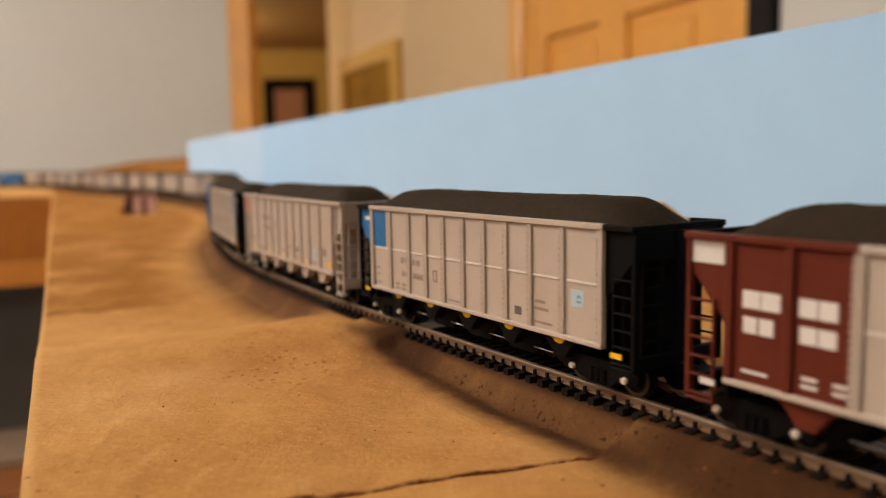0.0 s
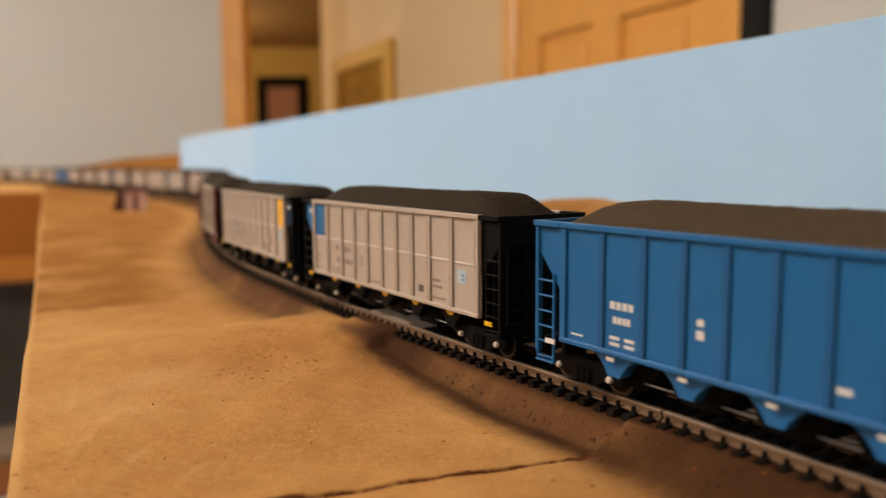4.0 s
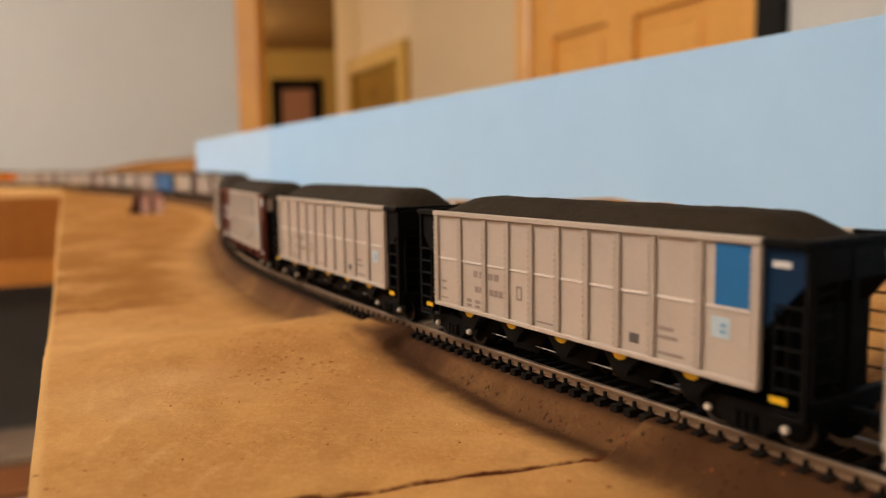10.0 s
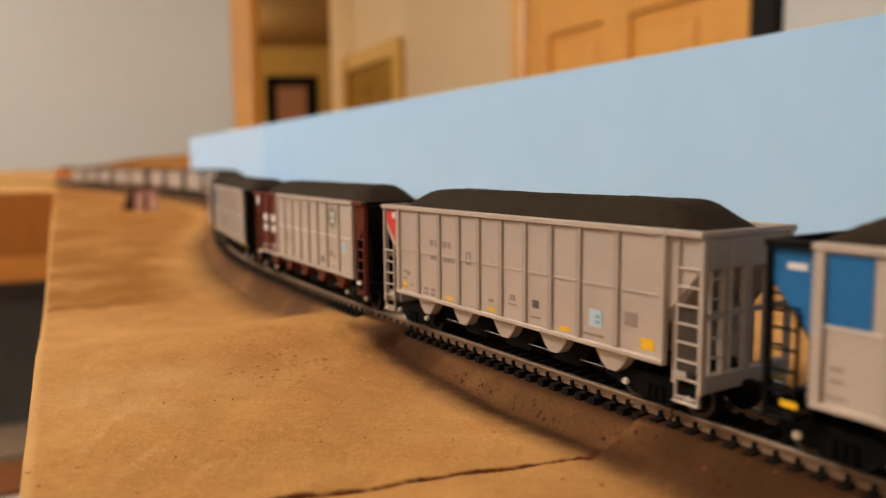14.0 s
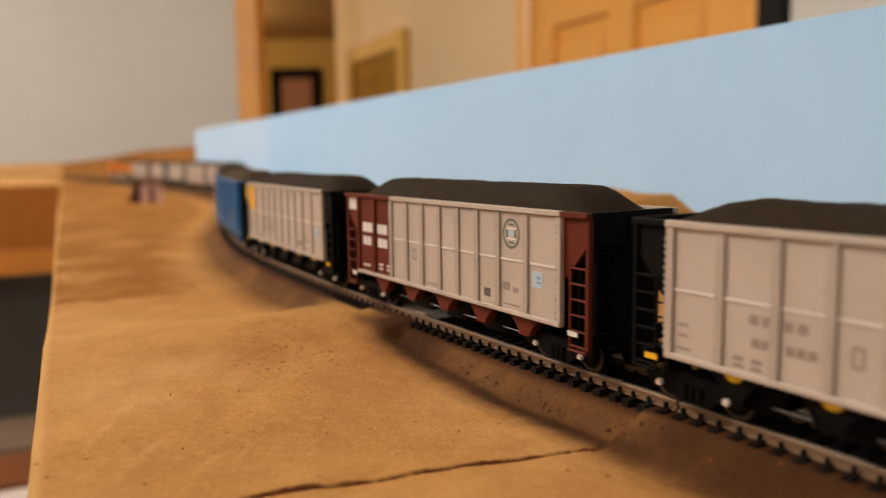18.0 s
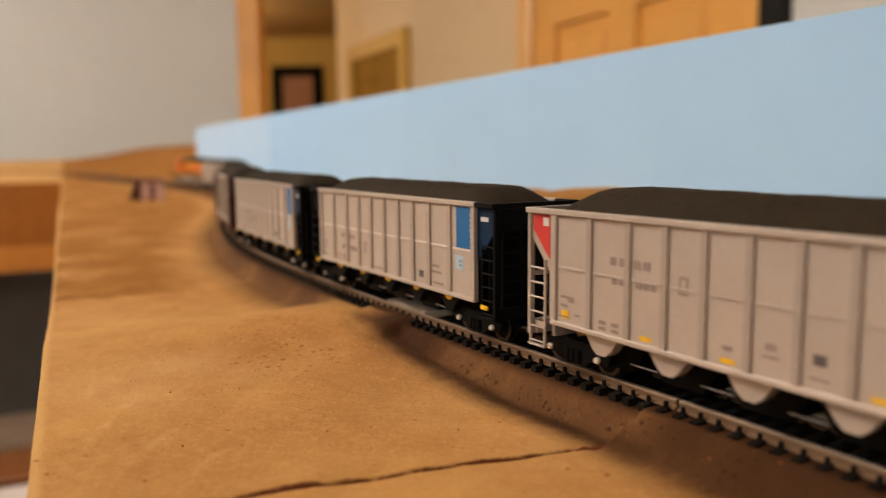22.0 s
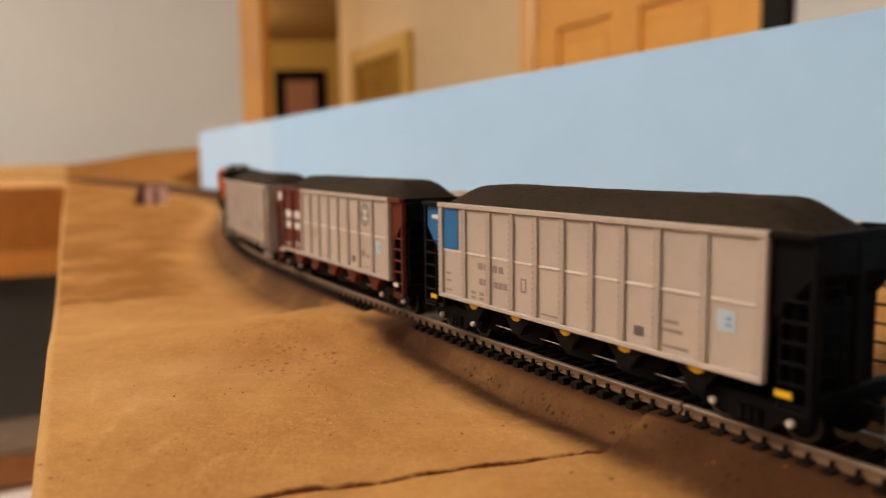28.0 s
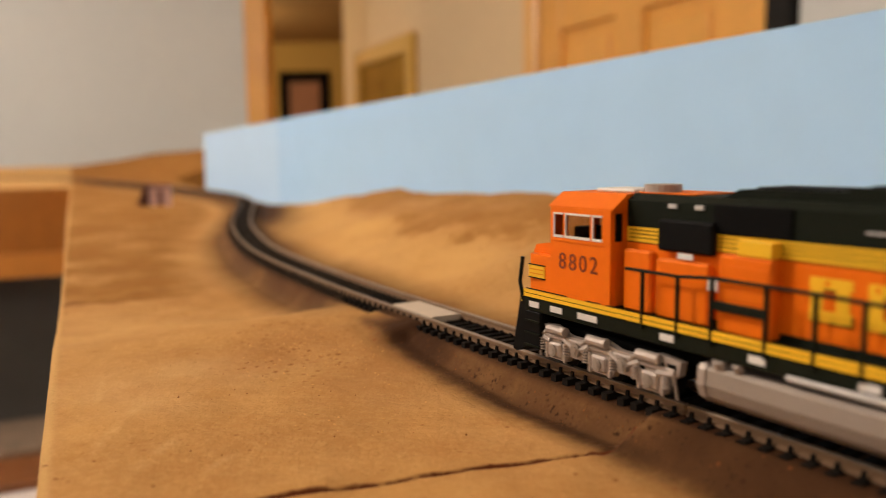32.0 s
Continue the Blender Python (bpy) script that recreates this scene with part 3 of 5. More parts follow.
        for k in range(5):
            bm.faces.new((ring[k], ring[(k + 1) % 5], tip))
    ob = new(name, mesh_of(name, bm, mat))
    ob.location = (0, 0, RAIL_Z)
    return tagged(ob, label, "crumbs", kind="stuff")


material("crumb_tan", (0.56, 0.29, 0.085), 0.9, spec=0.1, vary=0.25, scale=600)
material("crumb_dark", (0.19, 0.07, 0.018), 0.9, spec=0.1, vary=0.3, scale=600)
crumbs("sand_crumbs", "crumb_tan", 260, ((156, 46, 8, 9), (150, 50, 9, 8), (163, 44, 6, 7), (128, 48, 16, 16)), (0.16, 0.42), 5, "loose tan crumbs on the painted mound")
crumbs("dark_crumbs", "crumb_dark", 90, ((156, 47, 8, 9), (140, 45, 26, 18), (120, 40, 22, 24), (150, 18, 18, 12)), (0.16, 0.38), 9, "dark specks strewn on the painted mound")

material("bank_crumb", (0.12, 0.05, 0.019), 0.9, spec=0.1, vary=0.3, scale=600)
BANK = [(*(lambda q, h: ((q[0] - h[1] * 10.9) * U[0] + (q[1] + h[0] * 10.9) * U[1], (q[0] - h[1] * 10.9) * V[0] + (q[1] + h[0] * 10.9) * V[1]))(along(-8.0 - 2.2 * i), heading(-8.0 - 2.2 * i)), 1.2, 1.5) for i in range(30)]
crumbs("bank_crumbs", "bank_crumb", 620, BANK, (0.1, 0.28), 21, "brown grains on the rough bank beside the ties", 8.4)
crumbs("bank_specks", "crumb_dark", 170, BANK, (0.12, 0.3), 23, "dark specks on the rough bank beside the ties", 8.6)


def shelf_panel(name, u0, u1, v0, v1, z0, z1, mat, label, category="shelf", kind="structure", bevel=0.8):
    """A board laid along the shelf's own axes, in millimetres."""
    bm = boxes((u0, u1, v0, v1, z0, z1), bevel=bevel)
    for w in bm.verts:
        q = plan(w.co.x, w.co.y)
        w.co = Vector((q[0], q[1], w.co.z))
    bmesh.ops.recalc_face_normals(bm, faces=bm.faces)
    ob = new(name, mesh_of(name, bm, mat))
    ob.location = (0, 0, RAIL_Z)
    return tagged(ob, label, category, kind=kind)


shelf_panel("shelf_board", -4150, LEG_U, 26, 186, -75, -52.5, "fascia_wood", "plywood board under the foam terrain")
shelf_panel("shelf_board_leg", LEG_U + 4, 2400, -4150, 620, -80, -60.5, "fascia_wood", "plywood board under the far leg of the terrain")
shelf_panel("fascia_leg", LEG_U - 9, LEG_U - 0.5, -4150, 18, -112, -9.5, "fascia_wood", "orange-brown wooden fascia along the far leg", "fascia")
shelf_panel("fascia_trim", LEG_U - 13, LEG_U - 0.5, -4150, 18, -152, -112.5, "fascia_trim", "lighter orange wooden trim under the fascia", "trim")
shelf_panel("backdrop_board", -4150, 708, BOARD_V, BOARD_V + 5, -50, 69.0, "sky_board", "pale sky-blue painted backdrop board", "backdrop", bevel=0.06)
shelf_panel("backdrop_board_end", 708.6, 1105, BOARD_V + 0.8, BOARD_V + 5.8, -50, 69.0, "sky_board_pale", "paler sky-blue painted end of the backdrop", "backdrop", bevel=0.06)


# ---------------------------------------------------------------- track
def at_line(s, off, z):
    c, t = along(s), heading(s)
    return (c[0] - t[1] * off, c[1] + t[0] * off, z)


track = tagged(new("track"), "weathered brown model railway track on black plastic ties", "railway track")
track.location = (0, 0, RAIL_Z)


def sweep(profile, s_list, off):
    bm = bmesh.new()
    rings = [[bm.verts.new(at_line(s, off + p, z)) for p, z in profile] for s in s_list]
    n = len(profile)
    for a, b in zip(rings, rings[1:]):
        for i in range(n):
            bm.faces.new((a[i], b[i], b[(i + 1) % n], a[(i + 1) % n]))
    bm.faces.new(rings[0])
    bm.faces.new(rings[-1][::-1])
    bmesh.ops.recalc_face_normals(bm, faces=bm.faces)
    return bm


RAIL = [(-0.75, -1.5), (0.75, -1.5), (0.75, -1.3), (0.3, -1.1), (0.3, -0.62), (0.5, -0.5), (0.5, -0.12), (-0.5, -0.12), (-0.5, -0.5),
        (-0.3, -0.62), (-0.3, -1.1), (-0.75, -1.3)]
HEAD = [(-0.5, -0.116), (0.5, -0.116), (0.44, -0.02), (0.25, 0.0), (-0.25, 0.0), (-0.44, -0.02)]
for off in (4.95, -4.95):
    for s0, s1, n in ((-2600, -72.3, 260), (-71.8, 640, 180), (640.5, 3600, 260)):
        part("rail", sweep(RAIL, np.linspace(s0, s1, n), off), "rail", track)
        part("rail_head", sweep(HEAD, np.linspace(s0, s1, n), off), "rail_head", track, "polished running surface")


def tie_shape(bm, at=None):
    first = len(bm.verts)
    box(bm, -0.66, 0.66, -7.55, 7.55, -3.2, -1.52)
    for y in (5.95, 3.95, -3.95, -5.95):
        box(bm, -0.24, 0.24, y - 0.2, y + 0.24, -1.52, -0.5 if y in (5.95, -5.95) else -1.1)
        box(bm, -0.62, 0.62, y - 0.3, y + 0.3, -1.53, -1.36)
    if at is not None:
        bm.verts.ensure_lookup_table()
        c, t = at
        for w in bm.verts[first:]:
            x, y = w.co.x, w.co.y
            w.co.x, w.co.y = c[0] + t[0] * x - t[1] * y, c[1] + t[1] * x + t[0] * y


bm = bmesh.new()
tie_shape(bm)
tie_mesh = mesh_of("tie", bm, "tie_plastic")
rng = random.Random(4)
TIE = 3.06
tie_runs = [i * TIE for i in range(-801, 1140)]
near_ties = [s for s in tie_runs if -205 < s < 610]
bm = bmesh.new()
tie_shape(bm)
dusty_tie_mesh = mesh_of("tie", bm, "tie_dusty")
for s in near_ties:
    c, t = along(s), heading(s)
    again("tie", tie_mesh if s < 40 else dusty_tie_mesh, track, (c[0], c[1], rng.uniform(-0.06, 0.06)), math.degrees(math.atan2(t[1], t[0])) + rng.uniform(-1.5, 1.5))
bm = bmesh.new()
for s in tie_runs:
    if not -205 < s < 610:
        tie_shape(bm, (along(s), heading(s)))
tagged(part("tie_rest", bm, "tie_dusty", track), kind="stuff")

rerailer = tagged(new("rerailer"), "pale grey rerailing plate between the rails", "rerailer")
rerailer.location = (0, 0, RAIL_Z)
part("centre_plate", sweep([(-3.9, -1.6), (3.9, -1.6), (3.9, -0.35), (3.3, -0.15), (-3.3, -0.15), (-3.9, -0.35)], np.linspace(0.5, 19, 8), 0), "plate_grey", rerailer)

# ---------------------------------------------------------------- the small shed
def shed():
    ob = tagged(new("toy_shed"), "tiny blurred shed with dark maroon roof and pale pink walls", "model shed")
    ob.matrix_world = pose(-0.277, 0.748, RAIL_Z - 0.0085, 0, 0, 14)
    part("wall", boxes((-4, 15, -6, 6, -2, 17), bevel=0.3), "shed_wall", ob)
    part("door", boxes((3.5, 8.5, -6.6, -6.05, 0, 15), bevel=0.2), "shed_door", ob)
    bm = bmesh.new()
    prism(bm, [(-16, -2), (-4.4, -2), (-4.4, 19.5), (-8, 19.5)], -7.5, 7.5)
    part("lean_to_roof", bm, "shed_roof", ob)
    bm = bmesh.new()
    prism(bm, [(-6, 17.2), (16, 17.2), (15, 19.5), (-5, 20.5)], -7.2, 7.2)
    part("roof", bm, "shed_door", ob)


shed()


# ---------------------------------------------------------------- the room
def wall(name, a, b, z0, z1, thick, mat, label, kind="structure", category="wall"):
    """An upright slab from a to b in plan, in metres; its thickness lies to the left of a to b."""
    a, b = Vector((*a, 0)), Vector((*b, 0))
    d = (b - a).normalized()
    n = Vector((-d.y, d.x, 0)) * thick
    bm = bmesh.new()
    prism(bm, [(p.x, p.y) for p in (a, b, b + n, a + n)], z0, z1, "z")
    ob = new(name, mesh_of(name, bm, mat, 1.0))
    return tagged(ob, label, category, kind=kind)


def slab(name, x0, x1, y0, y1, z0, z1, mat, label, category):
    ob = new(name, mesh_of(name, boxes((x0, x1, y0, y1, z0, z1)), mat, 1.0))
    return tagged(ob, label, category, kind="structure")


HALL = np.array((-0.4067, 0.9135))   # the way that the long cream wall runs
DOOR_AT = np.array((0.30, 2.45))


def hall_point(s, out=0.0):
    q = DOOR_AT + HALL * s + np.array((-HALL[1], HALL[0])) * out
    return float(q[0]), float(q[1])


slab("floor", -7, 5, -5.2, 9, -0.1, 0.0, "carpet", "brown carpeted floor", "floor")
slab("ceiling", -7, 5, -5.2, 3.72, 2.4, 2.5, "ceiling_white", "off-white ceiling", "ceiling")
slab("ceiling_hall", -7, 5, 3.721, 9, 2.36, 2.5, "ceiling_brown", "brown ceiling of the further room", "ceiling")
wall("wall_north", (-0.875, 3.6), (-7, 3.6), 0, 2.4, -0.12, "wall_grey", "plain grey painted wall")
wall("wall_west", (-6.6, 9), (-6.6, -5.2), 0, 2.4, -0.12, "wall_grey", "plain grey painted wall")
wall("wall_south", (-7, -4.7), (5, -4.7), 0, 2.4, -0.12, "wall_grey", "plain grey painted wall")
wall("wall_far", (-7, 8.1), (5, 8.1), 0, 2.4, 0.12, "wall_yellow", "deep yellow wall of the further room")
wall("wall_east_hall", hall_point(2.04), hall_point(0.082), 0, 2.4, 0.12, "wall_cream", "cream wall beside the door")
wall("wall_east", hall_point(-0.975), hall_point(-7.4), 0, 2.4, 0.12, "wall_grey", "plain grey painted wall")
wall("wall_over_door", hall_point(0.082), hall_point(-0.975), 2.06, 2.4, 0.12, "wall_cream", "cream wall over the door")
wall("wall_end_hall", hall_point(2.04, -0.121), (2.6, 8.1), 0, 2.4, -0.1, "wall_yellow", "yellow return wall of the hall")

casing = tagged(new("door_casing"), "orange pine casing of the hall opening", "door casing", kind="structure")
for name, x0, x1, y0, y1, z0, z1 in (("casing_face", -0.883, -0.787, 3.575, 3.597, 0, 2.1), ("jamb", -0.872, -0.79, 3.6, 3.74, 0, 2.1)):
    part(name, boxes((x0, x1, y0, y1, z0, z1), bevel=0.004), "pine", casing, scale=1.0)


def door():
    """A six-panel pine door, closed in the cream wall; its face looks to the left of the wall's run."""
    ob = tagged(new("door"), "closed orange pine door with raised panels", "door", kind="structure")
    turn = math.degrees(math.atan2(-HALL[1], -HALL[0]))
    ob.matrix_world = Matrix.Translation((*hall_point(-0.005), 0)) @ pose(0, 0, 0, 0, 0, turn)
    # x runs along the door towards the camera, y points out of the room
    wd = 0.86
    stile, rail_h = 0.11, 0.115
    for x in (0.0, wd / 2 - 0.055, wd - stile):
        part("stile", boxes((x, x + stile, 0.0, 0.035, 0.01, 2.03), bevel=0.003), "pine", ob, scale=1.0)
    rows = ((0.01, 0.22), (0.86, 0.98), (1.56, 1.68), (1.91, 2.03))
    for z0, z1 in rows:
        for x0, x1 in ((stile + 0.001, wd / 2 - 0.056), (wd / 2 + 0.056, wd - stile - 0.001)):
            part("rail", boxes((x0, x1, 0.0005, 0.0345, z0, z1), bevel=0.003), "pine", ob, scale=1.0)
    for (_, z0), (z1, _) in zip(rows, rows[1:]):
        for x0, x1 in ((stile, wd / 2 - 0.055), (wd / 2 + 0.055, wd - stile)):
            bm = bmesh.new()
            box(bm, x0, x1, 0.018, 0.03, z0, z1)
            box(bm, x0 + 0.035, x1 - 0.035, 0.008, 0.02, z0 + 0.035, z1 - 0.035, bevel=0.006)
            part("panel", bm, "pine", ob, scale=1.0)
    frame_ob = tagged(new("door_frame"), "pine casing round the door", "door frame", kind="structure")
    frame_ob.matrix_world = ob.matrix_world
    part("casing", boxes((-0.085, -0.006, -0.018, 0.06, 0, 2.1), bevel=0.012), "pine_varnished", frame_ob, scale=1.0)
    part("casing", boxes((0.866, 0.90, -0.018, 0.06, 0, 2.1), bevel=0.004), "pine", frame_ob, scale=1.0)
    post = tagged(new("dark_post"), "black-stained upright post beside the door", "post", kind="structure")
    post.matrix_world = ob.matrix_world
    part("upright", boxes((0.902, 0.966, -0.022, 0.06, 0, 2.4), bevel=0.004), "black_post", post, scale=1.0)


door()


def picture(name, m, w, h, rim, frame_mat, print_mat, label):
    ob = tagged(new(name), label, "picture")
    ob.matrix_world = m
    for x0, x1, z0, z1 in ((0, rim, 0, h), (w - rim, w, 0, h), (rim, w - rim, 0, rim), (rim, w - rim, h - rim, h)):
        part("frame_rail", boxes((x0, x1, -0.03, 0.0, z0, z1), bevel=0.004), frame_mat, ob, scale=1.0)
    part("print", boxes((rim, w - rim, -0.012, -0.004, rim, h - rim)), print_mat, ob, scale=1.0)


turn = math.degrees(math.atan2(-HALL[1], -HALL[0]))
picture("hall_picture", Matrix.Translation((*hall_point(1.773, 0.003), 1.02)) @ pose(0, 0, 0, 0, 0, turn), 0.79, 0.70, 0.075,
        "picture_wood", "print_ochre", "light wooden framed ochre picture on the cream wall")
picture("far_picture", pose(-1.66, 8.09, 1.12), 0.52, 0.95, 0.105, "picture_black", "print_maroon", "black framed maroon picture on the yellow wall")

# canopies and stems added over the unseen lamps
for (x, y, z), top, r, _, _ in LAMPS:
    ob = tagged(new("ceiling_light"), "short-stemmed ceiling light, added out of view above a lamp", "ceiling light", group="ceiling lights")
    ob.location = (x, y, top)
    bm = bmesh.new()
    rod(bm, (0, 0, -0.03), (0, 0, -0.001), 0.08, 24)
    part("canopy", bm, "ceiling_white", ob, scale=1.0)
    bm = bmesh.new()
    rod(bm, (0, 0, z + r + 0.005 - top), (0, 0, -0.03), 0.012, 10)
    part("stem", bm, "ceiling_white", ob, scale=1.0)

# plain wooden legs under the shelves
for u, v, top in ((-3900, 40, -75.5), (-3900, 170, -75.5), (-1400, 40, -75.5), (-1400, 170, -75.5), (1100, 170, -75.5), (1700, 500, -80.5), (2300, 500, -80.5),
                  (1700, -3900, -80.5), (2300, -3900, -80.5), (1700, -1800, -80.5), (2300, -1800, -80.5), (2300, 0, -80.5),
                  (1020, -1570, -470.5), (1580, -1570, -470.5), (1020, 30, -470.5), (1580, 30, -470.5)):
    shelf_panel("shelf_leg", u - 22, u + 22, v - 15, v + 15, -1164.5, top, "shelf_wood", "plain wooden leg under the shelf", "shelf leg")

# under the far leg: a grey cloth skirt, a lower shelf and what lies on it
shelf_panel("cloth_skirt", 1560, 1566, -4100, 60, -444.5, -81, "skirt_grey", "dark grey cloth skirt under the far leg", "skirt")
shelf_panel("lower_shelf", 1000, 1600, -1600, 60, -470, -445, "shelf_wood", "brown wooden lower shelf", "shelf")
for name, u0, u1, v0, v1, z0, z1, mat, label, cat in (
        ("folded_blanket", 1385, 1552, -700, 20, -444.5, -424, "cloth_brown", "folded mottled brown blanket on the lower shelf", "blanket"),
        ("wooden_plank", 1256, 1378, -700, 20, -444.5, -433, "shelf_wood", "reddish brown plank on the lower shelf", "plank"),
        ("paper_pad", 1060, 1240, -620, 20, -444.5, -439, "paper_white", "white paper pad on the lower shelf", "paper")):
    shelf_panel(name, u0, u1, v0, v1, z0, z1, mat, label, cat, kind="", bevel=2)


# ---------------------------------------------------------------- coal hoppers
# A car's own axes: x runs along it (away from the camera when it stands on the line), +y is the camera's side, z from the rail tops.
HALF, BODY, TOP, SILL, SIDE = 36.6, 42.8, 25.8, 7.4, 9.3
TRUCK_AT = 33.5


# posts stand closer together towards the middle
POSTS = (36.6, 27.9, 20.0, 13.2, 6.7, 0.0, -6.6, -13.1, -19.7, -27.6, -36.6)
BAYS = (26.0, 13.0, 0.0, -13.0, -26.0)


def ring(bm, x, z, r0, r1, y0, y1, n=24, tall=1.0):
    """A flat ring on the car's side."""
    rows = []
    for y in (y0, y1):
        for r in (r0, r1):
            rows.append([bm.verts.new((x + r * math.cos(2 * math.pi * i / n), y, z + tall * r * math.sin(2 * math.pi * i / n))) for i in range(n)])
    a, b, c, d = rows
    for p, q in ((a, b), (b, d), (d, c), (c, a)):
        for i in range(n):
            bm.faces.new((p[i], q[i], q[(i + 1) % n], p[(i + 1) % n]))
    bmesh.ops.recalc_face_normals(bm, faces=bm.faces)


def hopper_meshes(style):
    """The meshes that all cars of one style share."""
    made = {}

    def keep(key, bm, mat, smooth=False):
        made[key] = mesh_of(key, bm, mat, smooth=smooth)

    def rivet_rows(bm, half, face):
        """Two rows of rivet heads down a post's flanges."""
        z = SILL + 1.3
        while style.get("rivets") and z < TOP - 1.5:
            for x in (-half, half):
                box(bm, x - 0.17, x + 0.17, face - 0.05, face + 0.14, z - 0.22, z + 0.22)
            z += 0.98
        return bm

    keep("post", rivet_rows(boxes((-0.62, 0.62, 0, 0.36, SILL + 0.6, TOP - 0.8), bevel=0.14), 0.52, 0.3), style["post"])
    keep("end_post", rivet_rows(boxes((-0.66, 0.66, 0, 0.42, SILL + 0.6, TOP - 0.8), bevel=0.12), 0.5, 0.38), style["side"])
    keep("brown_post", boxes((-0.55, 0.55, 0, 0.5, SILL + 0.6, TOP - 0.8), bevel=0.12), "brown_paint")
    keep("weld_seam", boxes((-2.65, 2.65, 0, 0.2, -0.17, 0.17)), style.get("weld") or "weld_highlight")
    keep("wide_weld_seam", boxes((-3.4, 3.4, 0, 0.2, -0.17, 0.17)), style.get("weld") or "weld_highlight")
    # hopper chute: a tooth seen from the side
    bm = bmesh.new()
    if style.get("tall_ladder") and style["ladder"] == "silver_paint":
        prism(bm, [(-4.5, SILL - 0.05), (4.5, SILL - 0.05), (3.3, 6.9), (1.9, 5.0), (0.9, 4.2), (-0.9, 4.2), (-1.9, 5.0), (-3.3, 6.9)], 6.6, 8.6)
    else:
        prism(bm, [(-5.3, SILL - 0.05), (5.3, SILL - 0.05), (3.6, 6.7), (2.4, 5.7), (1.6, 4.7), (1.2, 3.9), (-1.2, 3.9), (-1.6, 4.7), (-2.4, 5.7), (-3.6, 6.7)], 6.6, 8.6)
    keep("chute", bm, style["chute"])
    bm = bmesh.new()
    prism(bm, [(-6.3, SILL - 0.2), (6.3, SILL - 0.2), (5.4, 5.0), (3.4, 2.0), (-3.4, 2.0), (-5.4, 5.0)], -5.5, 5.5)
    keep("bay", bm, "black_plastic")
    bm = bmesh.new()
    prism(bm, [(-1.35, 0.4), (1.35, 0.4), (1.15, -0.05), (0.7, -0.4), (0.0, -0.52), (-0.7, -0.4), (-1.15, -0.05)], 0, 0.14)
    keep("tag", bm, "tag_yellow")
    bm = bmesh.new()
    rod(bm, (-2.6, 0, 0), (2.6, 0, 0), 0.12, 8)
    keep("gate_shaft", bm, "shaft_steel")
    keep("wide_tag", boxes((-1.1, 1.1, 0, 0.2, -0.4, 0.4)), style["step_tag"])
    # ladder in an end bay, between the corner post and the side
    low = style["ladder_low"]
    keep("stile", boxes((-0.18, 0.18, -0.2, 0.25, low, 17.5), bevel=0.06), style["ladder"])
    keep("tall_stile", boxes((-0.18, 0.18, -0.2, 0.25, low, TOP - 1.0), bevel=0.06), style["ladder"])
    bm = bmesh.new()
    rod(bm, (-1.9, 0.1, 0), (1.9, 0.1, 0), 0.19, 6)
    keep("rung", bm, style["ladder"])
    bm = bmesh.new()
    rod(bm, (-1.9, 0.1, 0), (1.9, 0.1, 0), 0.17, 6)
    end_tint = "silver_paint" if style["ladder"] == "silver_paint" else "black_plastic"
    keep("end_rung", bm, end_tint)
    keep("stirrup", boxes((-2.1, 2.1, -0.4, 0.5, low - 0.35, low), bevel=0.08), style["ladder"])
    keep("end_stile", boxes((-0.2, 0.2, -0.2, 0.2, 5.0, TOP - 1.2), bevel=0.05), end_tint)
    # truck: side frames with spring window and bearings, a bolster, two wheelsets
    bm = bmesh.new()
    prism(bm, [(-8.4, 3.9), (-7.6, 2.2), (-3.8, 2.2), (-2.6, 1.2), (2.6, 1.2), (3.8, 2.2), (7.6, 2.2), (8.4, 3.9), (3.6, 5.0), (-3.6, 5.0)], 6.1, 7.3)
    for i in (-1.2, 0, 1.2):
        rod(bm, (i, 7.4, 1.5), (i, 7.4, 3.6), 0.5, 6)
    keep("side_frame", bm, "black_plastic")
    keep("bolster", boxes((-1.8, 1.8, -6.1, 6.1, 2.2, 4.9), bevel=0.3), "black_plastic")
    bm = bmesh.new()
    for y0, y1, r in ((-5.1, -4.0, 2.75), (4.0, 5.1, 2.75), (-4.3, -3.8, 3.15), (3.8, 4.3, 3.15)):
        rod(bm, (0, y0, 0), (0, y1, 0), r, 18)
    rod(bm, (0, -6.2, 0), (0, 6.2, 0), 0.6, 8)
    keep("wheelset", bm, "black_paint")
    bm = bmesh.new()
    for sy in (1, -1):
        ring(bm, 0, 0, 2.1, 2.7, sy * 5.11, sy * 5.2, 20)
    keep("tyre", bm, "tyre_steel")
    bm = bmesh.new()
    for y0, y1, r in ((7.3, 7.7, 0.52), (7.7, 7.95, 0.36)):
        rod(bm, (0, y0, 0), (0, y1, 0), r, 10)
    keep("bearing_cap", bm, "glint_metal")
    bm = bmesh.new()
    box(bm, -5.4, -0.6, -1.0, 1.0, 3.6, 5.4, bevel=0.3)
    box(bm, -0.8, 1.6, -1.5, 1.4, 3.4, 5.6, bevel=0.4)
    keep("coupler", bm, "black_plastic")
    return made


